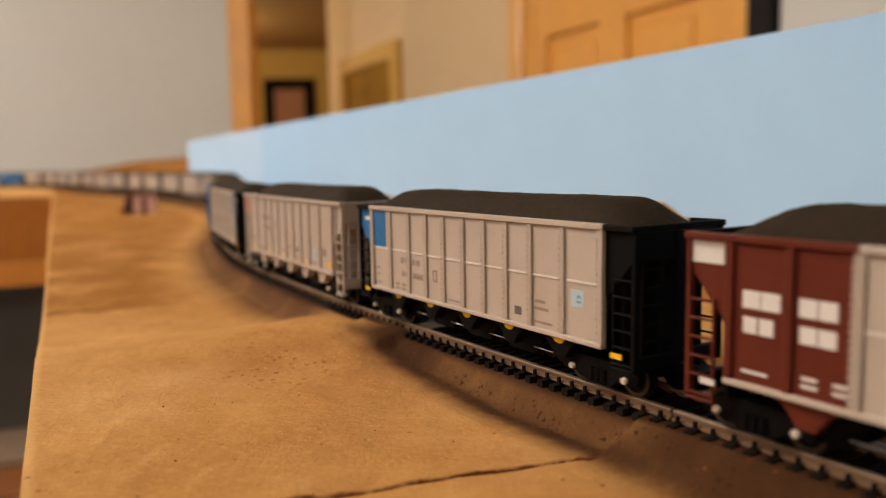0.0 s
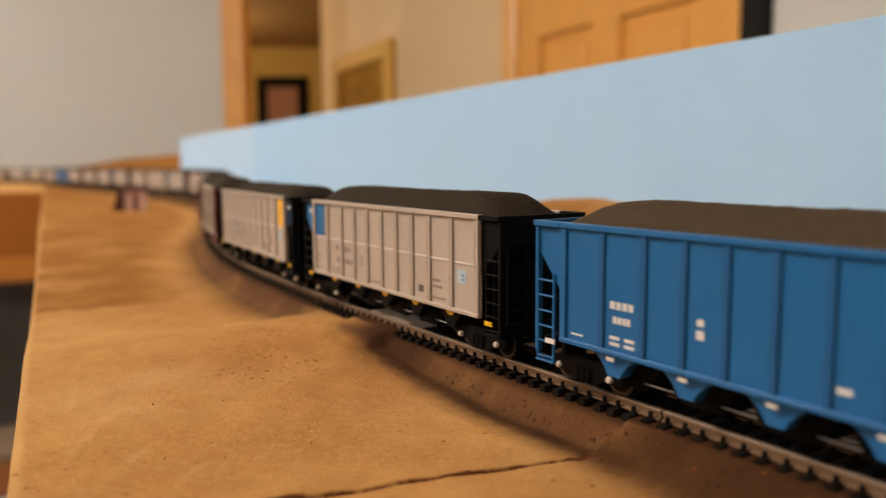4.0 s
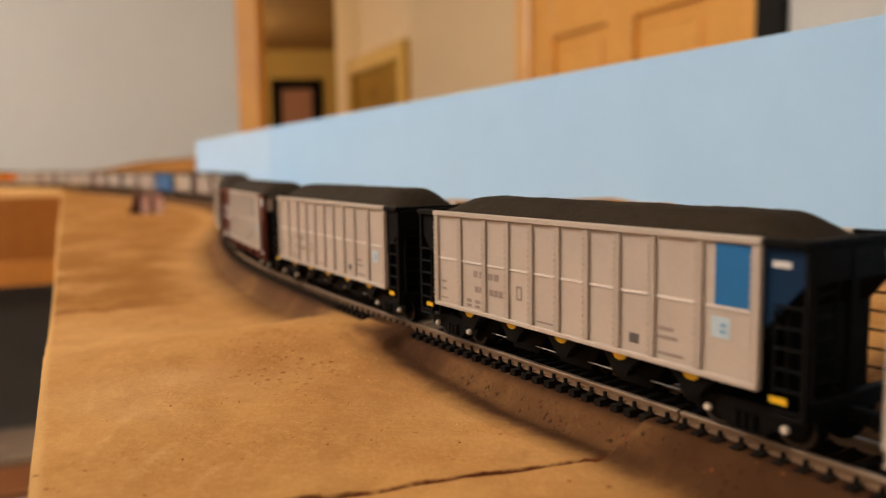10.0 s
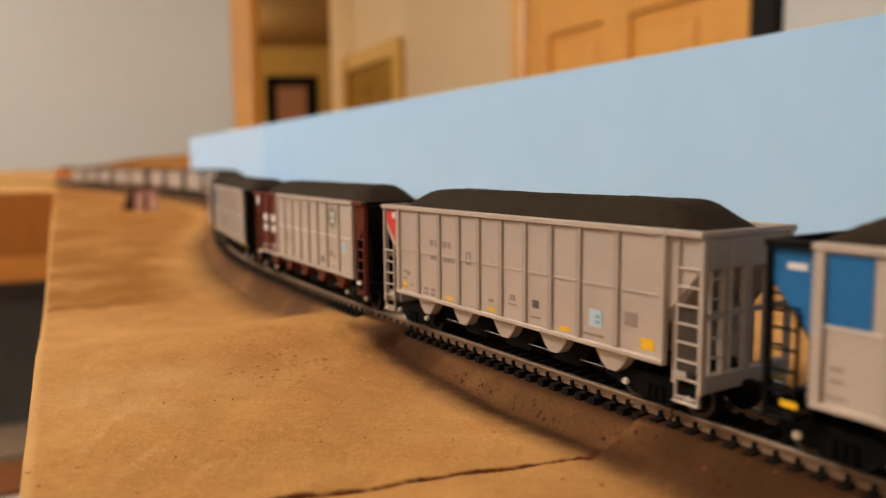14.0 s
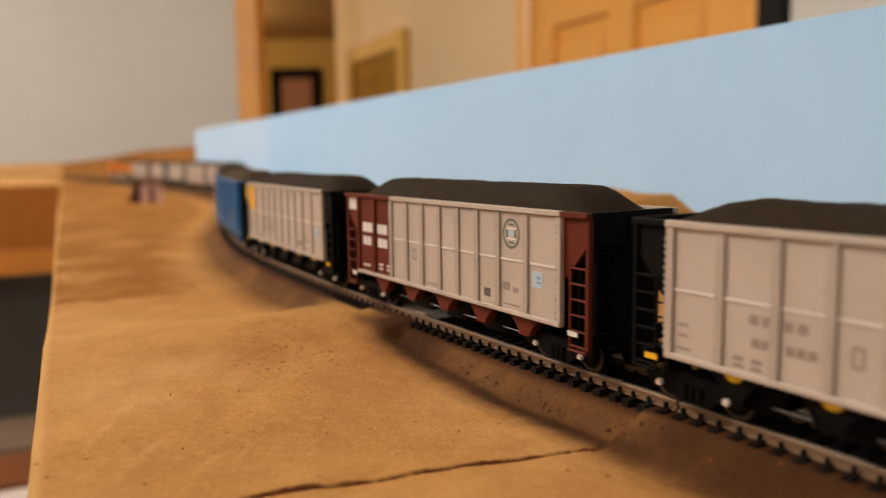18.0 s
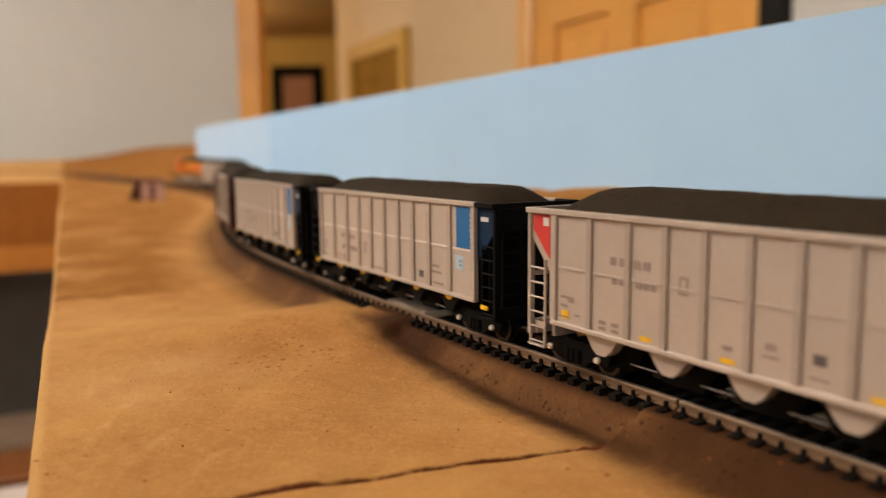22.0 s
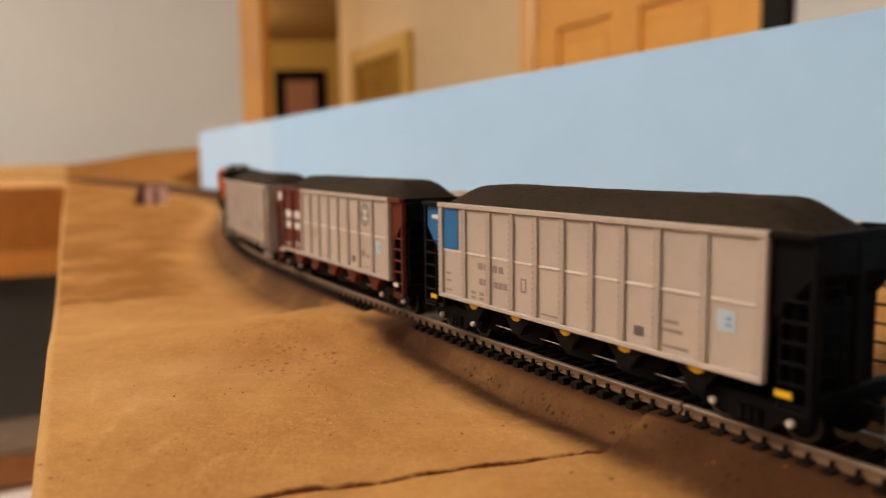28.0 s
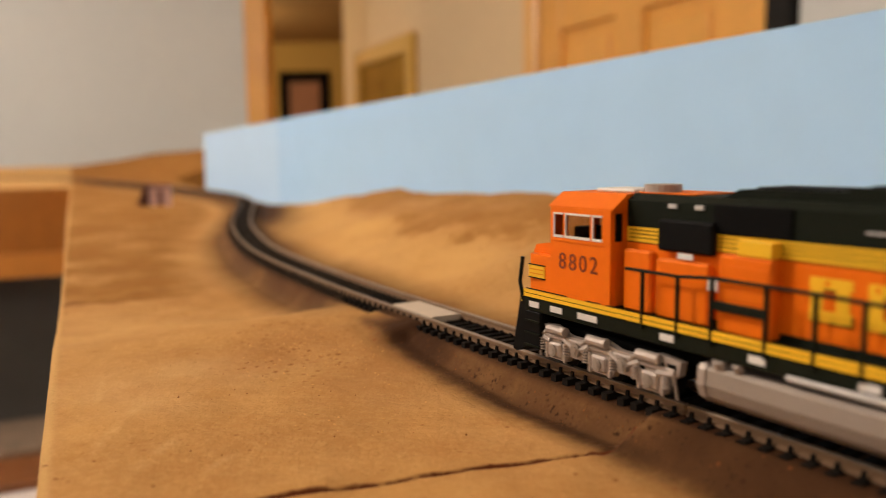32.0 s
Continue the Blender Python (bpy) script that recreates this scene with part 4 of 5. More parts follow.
def coal_heap(seed, rise, mat="coal"):
    """A heaped load: sloped ends and sides, a flat crown, lumps all over."""
    nx, ny = 92, 26
    verts, faces = [], []
    for i in range(nx + 1):
        for j in range(ny + 1):
            x, y = -40.4 + 80.8 * i / nx, -8.6 + 17.2 * j / ny
            fx, fy = (40.6 - abs(x)) / (11.5 if x > 0 else 9.0), (8.6 - abs(y)) / 6.2
            h = rise * math.sin(min(1, fx) * math.pi / 2) ** 1.2 * math.sin(min(1, fy) * math.pi / 2) ** 0.9
            lump = noise.fractal((x / 1.3, y / 1.3, seed), 1.0, 2.0, 3) * 0.16 + noise.noise((x / 9, y / 6, seed)) * 0.25
            verts.append((x * MM, y * MM, (TOP - 1.0 + h + lump * min(1, h)) * MM))
    for i in range(nx):
        for j in range(ny):
            a = i * (ny + 1) + j
            faces.append((a, a + ny + 1, a + ny + 2, a + 1))
    me = bpy.data.meshes.new("coal_load")
    me.from_pydata(verts, [], faces)
    for f in me.polygons:
        f.use_smooth = True
    me.materials.append(MATS[mat])
    return me


HEAPS = [coal_heap(3.0, 4.5), coal_heap(11.0, 4.4), coal_heap(19.0, 3.6), coal_heap(27.0, 4.3, "brown_coal")]


def gusset(bm, end, y0, y1):
    """The corner plate over the ladder: deep beside the side sheet, shallow at the end."""
    prism(bm, [(end * HALF, TOP - 0.9), (end * (BODY - 0.2), TOP - 0.9), (end * (BODY - 0.2), 21.4), (end * (HALF + 0.6), 15.2), (end * HALF, 15.2)], y0, y1)


def bars(parent, mat, rows, name="lettering"):
    """Plain bars in place of lettering, each on the camera's side: x centre, z centre, width, height."""
    for x, z, w, h in rows:
        part(name, boxes((x - w / 2, x + w / 2, SIDE + 0.02, SIDE + 0.07, z - h / 2, z + h / 2)), mat, parent)


def hopper(name, label, style, meshes, heap):
    car = tagged(new(name), label, "hopper car", group="coal train")
    side, frame_mat = style["side"], style["frame"]
    brown, count, posts = style.get("brown", 0), 10, POSTS
    for sy in (1, -1):
        x1 = posts[brown] if sy > 0 else HALF
        y0, y1 = sorted((sy * (SIDE - 0.5), sy * SIDE))
        part("side_sheet", boxes((-HALF, x1, y0, y1, SILL, TOP - 0.9)), side, car)
        if x1 < HALF:
            part("brown_sheet", boxes((x1 + 0.02, HALF, y0, y1, SILL, TOP - 0.9)), "brown_paint", car, "brown painted end of the side")
        y0, y1 = sorted((sy * (SIDE - 0.6), sy * (SIDE + 0.62)))
        if brown and sy > 0:
            for xa, xb, tint in ((-BODY, -HALF, "brown_paint"), (-HALF + 0.01, x1, style["chord"]), (x1 + 0.01, BODY, "brown_paint")):
                part("top_chord", boxes((xa, xb, y0, y1, TOP - 0.9, TOP), bevel=0.12), tint, car)
        else:
            tint = "black_plastic" if style["frame"] == "black_plastic" and style["ladder"] == "black_plastic" else style["chord"]
            for xa, xb, chord_tint in ((-BODY, -HALF - 0.2, tint), (-HALF - 0.19, HALF + 0.19, style["chord"]), (HALF + 0.2, BODY, tint)):
                part("top_chord", boxes((xa, xb, y0, y1, TOP - 0.9, TOP), bevel=0.12), chord_tint, car)
        part("side_sill", boxes((-HALF, HALF, y0, sy * (SIDE + 0.55) if sy > 0 else y1, SILL - 0.1, SILL + 0.65), bevel=0.12), style["chord"], car)
        for i, x in enumerate(posts):
            key = "brown_post" if sy > 0 and i < brown else "end_post" if i in (0, count) else "post"
            again("post", meshes[key], car, (x + (0.6 if i == count else -0.6 if i == 0 else 0), sy * SIDE, 0), 0 if sy > 0 else 180)
        if sy > 0 and style.get("weld") != "":
            for a, b in zip(posts[brown:], posts[brown + 1:]):
                again("weld_seam", meshes["wide_weld_seam" if a - b > 7 else "weld_seam"], car, ((a + b) / 2, SIDE, 16.7))
        for end in (1, -1):
            bm = bmesh.new()
            y0, y1 = sorted((sy * (SIDE - 0.8), sy * (SIDE - 0.35)))
            gusset(bm, end, y0, y1)
            tint = style["gusset"].get(end * sy if sy > 0 else 0, frame_mat)
            corner = part("corner_plate", bm, tint, car)
            if style.get("inset") and end * sy > 0 and sy > 0:
                bm = bmesh.new()
                prism(bm, [(HALF + 0.9, 24.7), (BODY - 1.2, 24.7), (BODY - 1.2, 22.2), (HALF + 0.9, 17.6)], SIDE - 0.34, SIDE - 0.2)
                part("corner_inset", bm, style["inset"], corner, "red painted inset")
                part("inset_mark", boxes((HALF + 1.1, HALF + 2.5, SIDE - 0.19, SIDE - 0.15, 22.9, 24.3)), "white_mark", corner)
            tall = style.get("tall_ladder") and end < 0
            stile = meshes["tall_stile" if tall else "stile"]
            ladder = again("ladder", stile, car, (end * (BODY - 0.6), sy * (SIDE - 0.2), 0), 0 if sy > 0 else 180)
            inward = -end * sy
            again("stile", stile, ladder, (inward * 3.7, 0, 0))
            again("stirrup", meshes["stirrup"], ladder, (inward * 1.85, 0, 0))
            for r in range(8 if tall else 6):
                again("rung", meshes["rung"], ladder, (inward * 1.85, 0, style["ladder_low"] + 0.5 + r * 2.45))
            y0, y1 = sorted((sy * (SIDE - 0.9), sy * (SIDE + 0.1)))
            x0, x1 = sorted((end * (BODY - 0.7), end * BODY))
            part("corner_post", boxes((x0, x1, y0, y1, 4.6, TOP - 0.9), bevel=0.1), style["corner"], car)
            if sy > 0:
                again("step_tag", meshes["wide_tag"], car, (end * (HALF + 2.6), SIDE - 0.1, SILL - 0.6))
    for end in (1, -1):
        bm = bmesh.new()
        prism(bm, [(end * (BODY - 0.3), TOP - 1.0), (end * (BODY - 0.9), TOP - 1.0), (end * (HALF - 6), SILL), (end * (HALF - 4.6), SILL),
                   (end * (BODY - 0.3), 20.8)], -SIDE + 0.9, SIDE - 0.9)
        part("slope_sheet", bm, frame_mat, car)
        if style is silver_style:
            for y in (-4.6, 4.6):
                part("end_post", boxes((*sorted((end * (BODY - 1.2), end * (BODY - 0.3))), y - 0.4, y + 0.4, 7.0, TOP - 1.0), bevel=0.08), frame_mat, car)
            part("cross_tie", boxes((*sorted((end * (BODY - 1.0), end * (BODY - 0.4))), -SIDE + 0.95, SIDE - 0.95, 14.4, 15.2), bevel=0.08), frame_mat, car)
            part("bulkhead", boxes((*sorted((end * (HALF + 0.4), end * (HALF + 1.0))), -SIDE + 0.95, SIDE - 0.95, 5.0, TOP - 1.2)), frame_mat, car)
            part("brake_box", boxes((*sorted((end * (BODY - 2.6), end * (BODY - 0.8))), 1.2, 3.6, 8.6, 12.0), bevel=0.2), frame_mat, car)
        else:
            inset = 0.2 if end > 0 else 2.6
            part("bulkhead", boxes((*sorted((end * (HALF + inset), end * (HALF + inset + 0.6))), -SIDE + 0.95, SIDE - 0.95, 5.0, TOP - 1.2)), "black_plastic", car)
        x0, x1 = sorted((end * (BODY - 0.9), end * BODY))
        part("end_chord", boxes((x0, x1, -SIDE + 0.6, SIDE - 0.6, TOP - 0.9, TOP), bevel=0.12), style["end_chord"], car)
        x0, x1 = sorted((end * (BODY - 1.4), end * (BODY - 0.1)))
        part("end_sill", boxes((x0, x1, -SIDE + 0.9, SIDE - 0.9, 4.6, 7.0), bevel=0.15), frame_mat, car)
        part("end_brace", boxes((*sorted((end * (BODY - 1.0), end * (BODY - 0.2))), -0.7, 0.7, 7.0, TOP - 1.0)), frame_mat, car)
        ladder = again("end_ladder", meshes["end_stile"], car, (end * (BODY - 0.5), end * -7.4, 0), 90)
        again("stile", meshes["end_stile"], ladder, (end * 4, 0, 0))
        for r in range(7):
            again("rung", meshes["end_rung"], ladder, (end * 2, -0.1, 6.5 + r * 2.6))
        again("coupler", meshes["coupler"], car, (end * (BODY + 4.4), 0, 0), 0 if end > 0 else 180)
        truck = again("truck", meshes["bolster"], car, (end * TRUCK_AT, 0, 0))
        for sy in (0, 180):
            again("side_frame", meshes["side_frame"], truck, (0, 0, 0), sy)
        for x in (-5.6, 5.6):
            again("wheelset", meshes["wheelset"], truck, (x, 0, 2.75))
            again("tyre", meshes["tyre"], truck, (x, 0, 2.75))
            again("bearing_cap", meshes["bearing_cap"], truck, (x, 0, 2.85), 0, "metal bearing cap, its glint put into a near-white colour")
            again("bearing_cap", meshes["bearing_cap"], truck, (x, 0, 2.85), 180, "metal bearing cap, its glint put into a near-white colour")
    part("centre_sill", boxes((-BODY + 1, BODY - 1, -2.0, 2.0, 4.9, SILL), bevel=0.2), "black_plastic", car)
    for x in BAYS:
        again("hopper_bay", meshes["bay"], car, (x, 0, 0))
        for turn_deg in (0, 180):
            again("chute", meshes["chute"], car, (x, 0, 0), turn_deg)
        if x < 20:
            again("gate_shaft", meshes["gate_shaft"], car, (x + 6.5, 6.3, 3.5), 0, "steel gate shaft")
        if style.get("bay_tags"):
            again("reflector", meshes["tag"], car, (x, 8.62, SILL - 0.75), 0, "yellow reflector tag")
    again("coal_load", heap, car)
    if "panel" in style:
        end, tint = style["panel"]
        x0, x1 = sorted((end * (HALF - 1.3), end * (HALF - 6.6)))
        part("colour_panel", boxes((x0, x1, SIDE + 0.02, SIDE + 0.09, 16.95, TOP - 1.1)), tint, car, "bright coloured panel")
        part("end_mark", boxes((*sorted((end * (HALF + 1.2), end * (HALF + 3.6))), SIDE - 0.33, SIDE - 0.27, 22.4, 23.2)), "white_mark", car)
    if style.get("reporting"):
        tone = style["reporting"]
        hi, lo = style["rows"]
        bars(car, tone, [(x, hi, 1.25, 1.2) for x in (22.9, 21.1, 18.3, 16.5)] + [(x, lo, 1.1, 1.1) for x in (22.6, 21.2, 18.0, 16.6, 15.2)] +
             [(25.0, 9.6, 1.5, 0.6), (22.4, 9.6, 1.5, 0.6), (25.0, 8.7, 1.5, 0.5), (22.4, 8.7, 1.5, 0.5), (33.6, 12.2, 1.6, 0.4), (33.6, 10.8, 1.6, 0.4), (33.6, 9.0, 2.6, 0.3)])
        bars(car, tone, [(10.0, lo + 2.0, 1.4, 0.35), (10.0, lo - 0.1, 1.4, 0.35), (10.6, lo + 0.95, 0.3, 1.8), (9.4, lo + 0.95, 0.3, 1.8)], "stencil")
        bars(car, "dark_mark", [style["plate"]], "tag_plate")
        bars(car, "grey_mark", [(-23.0, 9.0, 4.4, 0.4)])
        if style is not silver_style:
            bars(car, "grey_mark", [(-22.2, 12.4, 2.6, 0.5), (-22.4, 11.2, 3.6, 0.5), (3.2, 8.9, 4.2, 0.3)])
    if style.get("sticker"):
        x, z = style["sticker"]
        part("sticker", boxes((x - 1.4, x + 1.4, SIDE + 0.02, SIDE + 0.06, z - 1.35, z + 1.35)), "pale_blue_mark", car, "pale blue square sticker")
        bars(car, "sticker_ink", [(x - 0.4, z + 0.3, 0.8, 0.5), (x - 0.4, z - 0.5, 1.0, 0.4)], "sticker_print")
    return car


def grey_style(panel=None):
    style = dict(side="grey_paint", post="grey_post", chord="grey_paint", frame="black_plastic", chute="black_plastic", ladder="black_plastic",
                 corner="black_plastic", end_chord="black_plastic", gusset={}, step_tag="tag_yellow", ladder_low=5.2, bay_tags=True, rivets=True, reporting="grey_mark", rows=(14.7, 11.9), plate=(-16.4, 10.1, 1.8, 1.4), sticker=(-31.0, 14.1))
    if panel:
        style["panel"] = panel
        style["gusset"] = {1: panel[1]} if panel[0] > 0 else {-1: "shaded_blue"}
    return style


silver_style = dict(tall_ladder=True, weld="silver_paint", side="silver_paint", post="silver_post", chord="silver_paint", frame="silver_post", chute="silver_paint", ladder="silver_paint",
                    corner="silver_paint", end_chord="silver_post", gusset={1: "silver_paint", -1: "silver_paint"}, inset="panel_red", step_tag="silver_paint", ladder_low=3.2,
                    reporting="grey_mark", rows=(19.0, 16.2), plate=(-9.4, 11.6, 1.6, 1.3), sticker=(-23.4, 11.6))
brown_style = dict(side="grey_paint", post="grey_post", chord="grey_paint", frame="black_plastic", chute="brown_paint", ladder="brown_paint",
                   corner="brown_paint", end_chord="black_plastic", gusset={1: "brown_paint", -1: "brown_paint"}, step_tag="white_mark", ladder_low=4.4,
                   brown=2, rivets=True, sticker=(-30.5, 14.2))
blue_style = dict(tall_ladder=True, side="blue_paint", post="blue_post", chord="blue_paint", frame="black_plastic", chute="blue_paint", ladder="blue_paint",
                  corner="blue_paint", end_chord="blue_post", gusset={1: "blue_paint", -1: "blue_paint"}, weld="", step_tag="white_mark", ladder_low=3.6)

grey_meshes = hopper_meshes(grey_style())


def build_cars():
    kinds = {}
    kinds["plain"] = hopper("grey_hopper", "plain grey coal hopper with black ends, heaped with coal", grey_style(), grey_meshes, HEAPS[0])
    for key, end, tint, word in (("blue_left", 1, "panel_blue", "blue"), ("blue_right", -1, "panel_blue", "blue"),
                                 ("yellow_left", 1, "panel_yellow", "yellow"), ("yellow_right", -1, "panel_yellow", "yellow")):
        which = "leading" if end < 0 else "trailing"
        kinds[key] = hopper("grey_hopper", f"grey coal hopper, {word} panel at its {which} end", grey_style((end, tint)), grey_meshes, HEAPS[1 if end > 0 else 2])
    silver = hopper("silver_hopper", "silver coal hopper with open ladders and a red corner plate", silver_style, hopper_meshes(silver_style), HEAPS[1])
    bars(silver, "tag_yellow", [(33.3, 9.4, 1.7, 1.3), (16.4, 8.8, 2.2, 0.7), (2.8, 8.8, 2.2, 0.7), (-16.5, 8.8, 2.4, 0.7), (-33.6, 9.6, 2.4, 1.6)], "reflector")
    bars(silver, "grey_mark", [(-3.2, 11.8, 1.5, 0.9), (-3.2, 10.6, 2.4, 0.3), (2.9, 10.4, 1.4, 0.6), (-30.4, 12.6, 2.4, 2.0), (32.0, 11.9, 1.3, 0.9), (30.6, 9.6, 1.2, 0.3), (-9.4, 9.4, 2.6, 0.3)], "worn_mark")
    kinds["silver"] = silver
    brown_meshes = hopper_meshes(brown_style)
    for key, end in (("brown_left", 1), ("brown_right", -1)):
        which = "leading" if end < 0 else "trailing"
        car = hopper("brown_and_grey_hopper", f"brown and grey coal hopper, white square at its {which} end", brown_style, brown_meshes, HEAPS[0])
        bars(car, "white_mark", [(33.0, 18.2, 2.4, 2.15), (30.4, 18.2, 2.5, 2.15), (25.7, 18.2, 2.2, 2.15), (23.3, 18.2, 2.2, 2.15),
                                 (33.1, 15.1, 1.9, 2.0), (30.9, 15.1, 1.9, 2.0), (25.6, 15.1, 2.1, 2.0), (23.3, 15.1, 2.1, 2.0),
                                 (32.4, 9.4, 3.6, 0.4), (25.3, 10.2, 1.9, 0.45), (21.7, 10.2, 1.6, 0.45), (25.3, 9.3, 1.9, 0.45), (21.7, 9.3, 1.6, 0.45)])
        part("white_square", boxes((*sorted((end * (HALF + 0.6), end * (BODY - 0.4))), SIDE - 0.34, SIDE - 0.26, 21.9, 24.7)), "white_mark", car, "white square plate")
        if end < 0:
            for y0, y1 in ((2.2, 4.9), (5.3, 8.2)):
                part("end_plate", boxes((-BODY - 0.12, -BODY - 0.01, y0, y1, 20.6, 24.5), bevel=0.03), "silver_post", car, "pale grey plate on the end")
        bm = bmesh.new()
        ring(bm, -23.4, 21.2, 2.0, 2.38, SIDE + 0.02, SIDE + 0.07, 24, 1.1)
        part("emblem", bm, "green_mark", car, "dark green ring emblem")
        bars(car, "white_mark", [(-23.4, 22.05, 2.6, 0.4), (-23.4, 20.35, 2.6, 0.4)], "emblem_bar")
        bars(car, "pale_blue_mark", [(-23.4, 21.2, 1.4, 1.0)], "emblem_bar")
        bars(car, "green_mark", [(-23.4, 22.75, 1.5, 0.3), (-23.4, 19.65, 1.5, 0.3), (-24.6, 21.2, 0.45, 1.5), (-22.2, 21.2, 0.45, 1.5)], "emblem_bar")
        bars(car, "grey_mark", [(10.8, 14.2, 0.3, 2.0), (9.5, 14.2, 0.3, 2.0), (10.2, 15.2, 1.5, 0.3), (10.2, 13.2, 1.5, 0.3), (-22.0, 12.0, 2.0, 1.4),
                                (-23.4, 8.9, 4.6, 0.3), (-24.6, 11.6, 1.4, 0.9), (3.2, 8.9, 3.6, 0.25)])
        bars(car, "dark_mark", [(-16.2, 10.1, 1.9, 1.5)], "tag_plate")
        kinds[key] = car
    blue = hopper("blue_hopper", "bright blue coal hopper with white markings, heaped with coal", blue_style, hopper_meshes(blue_style), HEAPS[3])
    bars(blue, "white_mark", [(25.7, 14.6, 1.0, 1.1), (24.5, 14.6, 0.9, 1.1), (23.3, 14.6, 0.9, 1.1), (22.2, 14.6, 0.8, 1.1), (25.2, 12.5, 0.7, 1.0), (24.3, 12.5, 0.7, 1.0), (23.4, 12.5, 0.7, 1.0), (22.6, 12.5, 0.6, 1.0), (25.2, 9.9, 1.9, 0.5), (22.4, 9.9, 1.9, 0.5), (25.2, 9.0, 1.9, 0.5), (22.4, 9.0, 1.9, 0.5), (10.4, 14.6, 1.0, 0.9), (10.4, 13.0, 1.2, 1.2), (33.0, 9.0, 2.6, 0.3),
                              (-8.5, 10.4, 1.7, 0.8), (-22.2, 12.5, 4.4, 0.3), (-22.3, 11.8, 4.0, 0.3), (-22.6, 11.1, 3.0, 0.3), (-22.0, 9.3, 4.0, 0.3)])
    bars(blue, "white_mark", [(-15.4, 12.0, 2.4, 0.3), (-15.4, 9.8, 2.4, 0.3), (-14.3, 10.9, 0.25, 1.9), (-16.5, 10.9, 0.25, 1.9)], "plate_rim")
    bars(blue, "brown_paint", [(-15.4, 10.9, 1.8, 1.8)], "tag_plate")
    for x in BAYS:
        bars(blue, "white_mark", [(x, SILL - 0.75, 1.5, 0.6)], "reflector")
    kinds["blue"] = blue
    order = ["brown_left", "blue_left", "silver", "blue_right", "blue", "blue_left", "yellow_right", "brown_left", "blue_left", "silver",
             "blue_right", "plain", "brown_right", "blue_left", "silver", "brown_left", "blue_left", "blue_right", "brown_left", "yellow_left",
             "blue", "silver", "blue_right", "blue_right", "brown_right", "blue_right", "silver", "blue_left", "brown_left", "silver"]
    cars, used = [], set()
    for key in order:
        cars.append(copy_thing(kinds[key], Matrix()) if key in used else kinds[key])
        used.add(key)
    return cars


CARS = build_cars()


# ---------------------------------------------------------------- locomotive
def locomotive():
    """A six-axle freight locomotive, cab at +x; all in millimetres from the rail tops."""
    ob = tagged(new("locomotive"), "orange and dark green diesel locomotive with yellow stripes", "locomotive", group="coal train")

    def P(name, bm, mat, parent=ob, label="", smooth=False):
        return part(name, bm, mat, parent, label, smooth=smooth)

    def both(y0, y1):
        """The same span on the camera's side and on the far one."""
        return ((y0, y1), (-y1, -y0))

    def turned(rows, n=14):
        bm = bmesh.new()
        for p, q, r in rows:
            rod(bm, p, q, r, n)
        return bm

    # frame, sill and walkway
    P("frame", boxes((-63.5, 55.6, -9.4, 9.4, 8.9, 11.4), bevel=0.2), "dark_green_paint")
    P("walkway", boxes((-63.5, 55.6, -9.4, 9.4, 11.42, 12.35)), "dark_green_paint")
    P("underframe", boxes((-60, 52, -4.2, 4.2, 5.6, 8.88)), "black_plastic")
    for y0, y1 in both(9.42, 9.72):
        for x0, x1 in ((-63.5, -35.2), (-31.4, 55.4)):
            P("sill_stripe", boxes((x0, x1, y0, y1, 11.35, 11.92)), "yellow_paint", label="yellow stripe along the sill")
            P("sill_stripe", boxes((x0, x1, y0, y1, 12.04, 12.6)), "yellow_paint", label="yellow stripe along the sill")
            P("sill_line", boxes((x0, x1, *sorted((y0 * 0.999, y1 * 0.999)), 11.925, 12.035)), "dark_green_paint")
    for x, w in ((52.9, 2.6), (47.2, 3.0), (39.8, 4.4), (23.8, 2.5), (9.6, 2.4), (-4.2, 2.4), (-18.6, 2.6), (-33.4, 2.8), (-45.2, 2.4), (-53.5, 4.6)):
        P("sill_tag", boxes((x - w / 2, x + w / 2, 9.42, 9.53, 9.65, 10.65), bevel=0.03), "white_mark")

    # long hood in three courses
    P("hood", boxes((-60.9, 34.4, -6.6, 6.6, 12.36, 22.35)), "orange_paint")
    P("hood_stripe", boxes((-27.2, 34.4, -6.66, 6.66, 22.36, 24.5)), "yellow_paint", label="yellow stripe under the hood top")
    P("rear_band", boxes((-56.99, -27.21, -6.66, 6.66, 22.36, 24.5)), "amber_paint", label="deeper amber band on the rear hood")
    P("end_band", boxes((-61.0, -57.0, -6.66, 6.66, 22.36, 24.5)), "yellow_paint", label="yellow striped band round the rear end")
    for z in (22.95, 23.5, 24.05):
        P("pinstripe", boxes((-60.9, -57.1, 6.67, 6.71, z - 0.06, z + 0.06), (-61.05, -61.01, -6.6, 6.6, z - 0.06, z + 0.06)), "dark_green_paint")
    for y0, y1 in both(6.67, 6.71):
        for z in (22.95, 23.5, 24.05):
            P("pinstripe", boxes((-26.6, 33.8, y0, y1, z - 0.06, z + 0.06)), "dark_green_paint")
        P("stripe_edge", boxes((-60.8, 34.2, y0, y1, 22.22, 22.35)), "dark_green_paint")
        # shadow strip over the walkway, painted on as a dark green band
        P("hood_foot", boxes((-60.8, 34, y0, y1 + 0.1, 12.36, 13.3)), "dark_green_paint")
    for y0, y1 in both(6.67, 6.76):
        for x in (-27.4, -42.3):
            P("band_tick", boxes((x - 0.75, x + 0.75, y0, y1, 22.1, 24.6)), "yellow_paint")
    bm = bmesh.new()
    prism(bm, [(-6.6, 24.51), (6.6, 24.51), (6.6, 28.3), (5.3, 29.2), (-5.3, 29.2), (-6.6, 28.3)], -28.0, 34.4, "x")
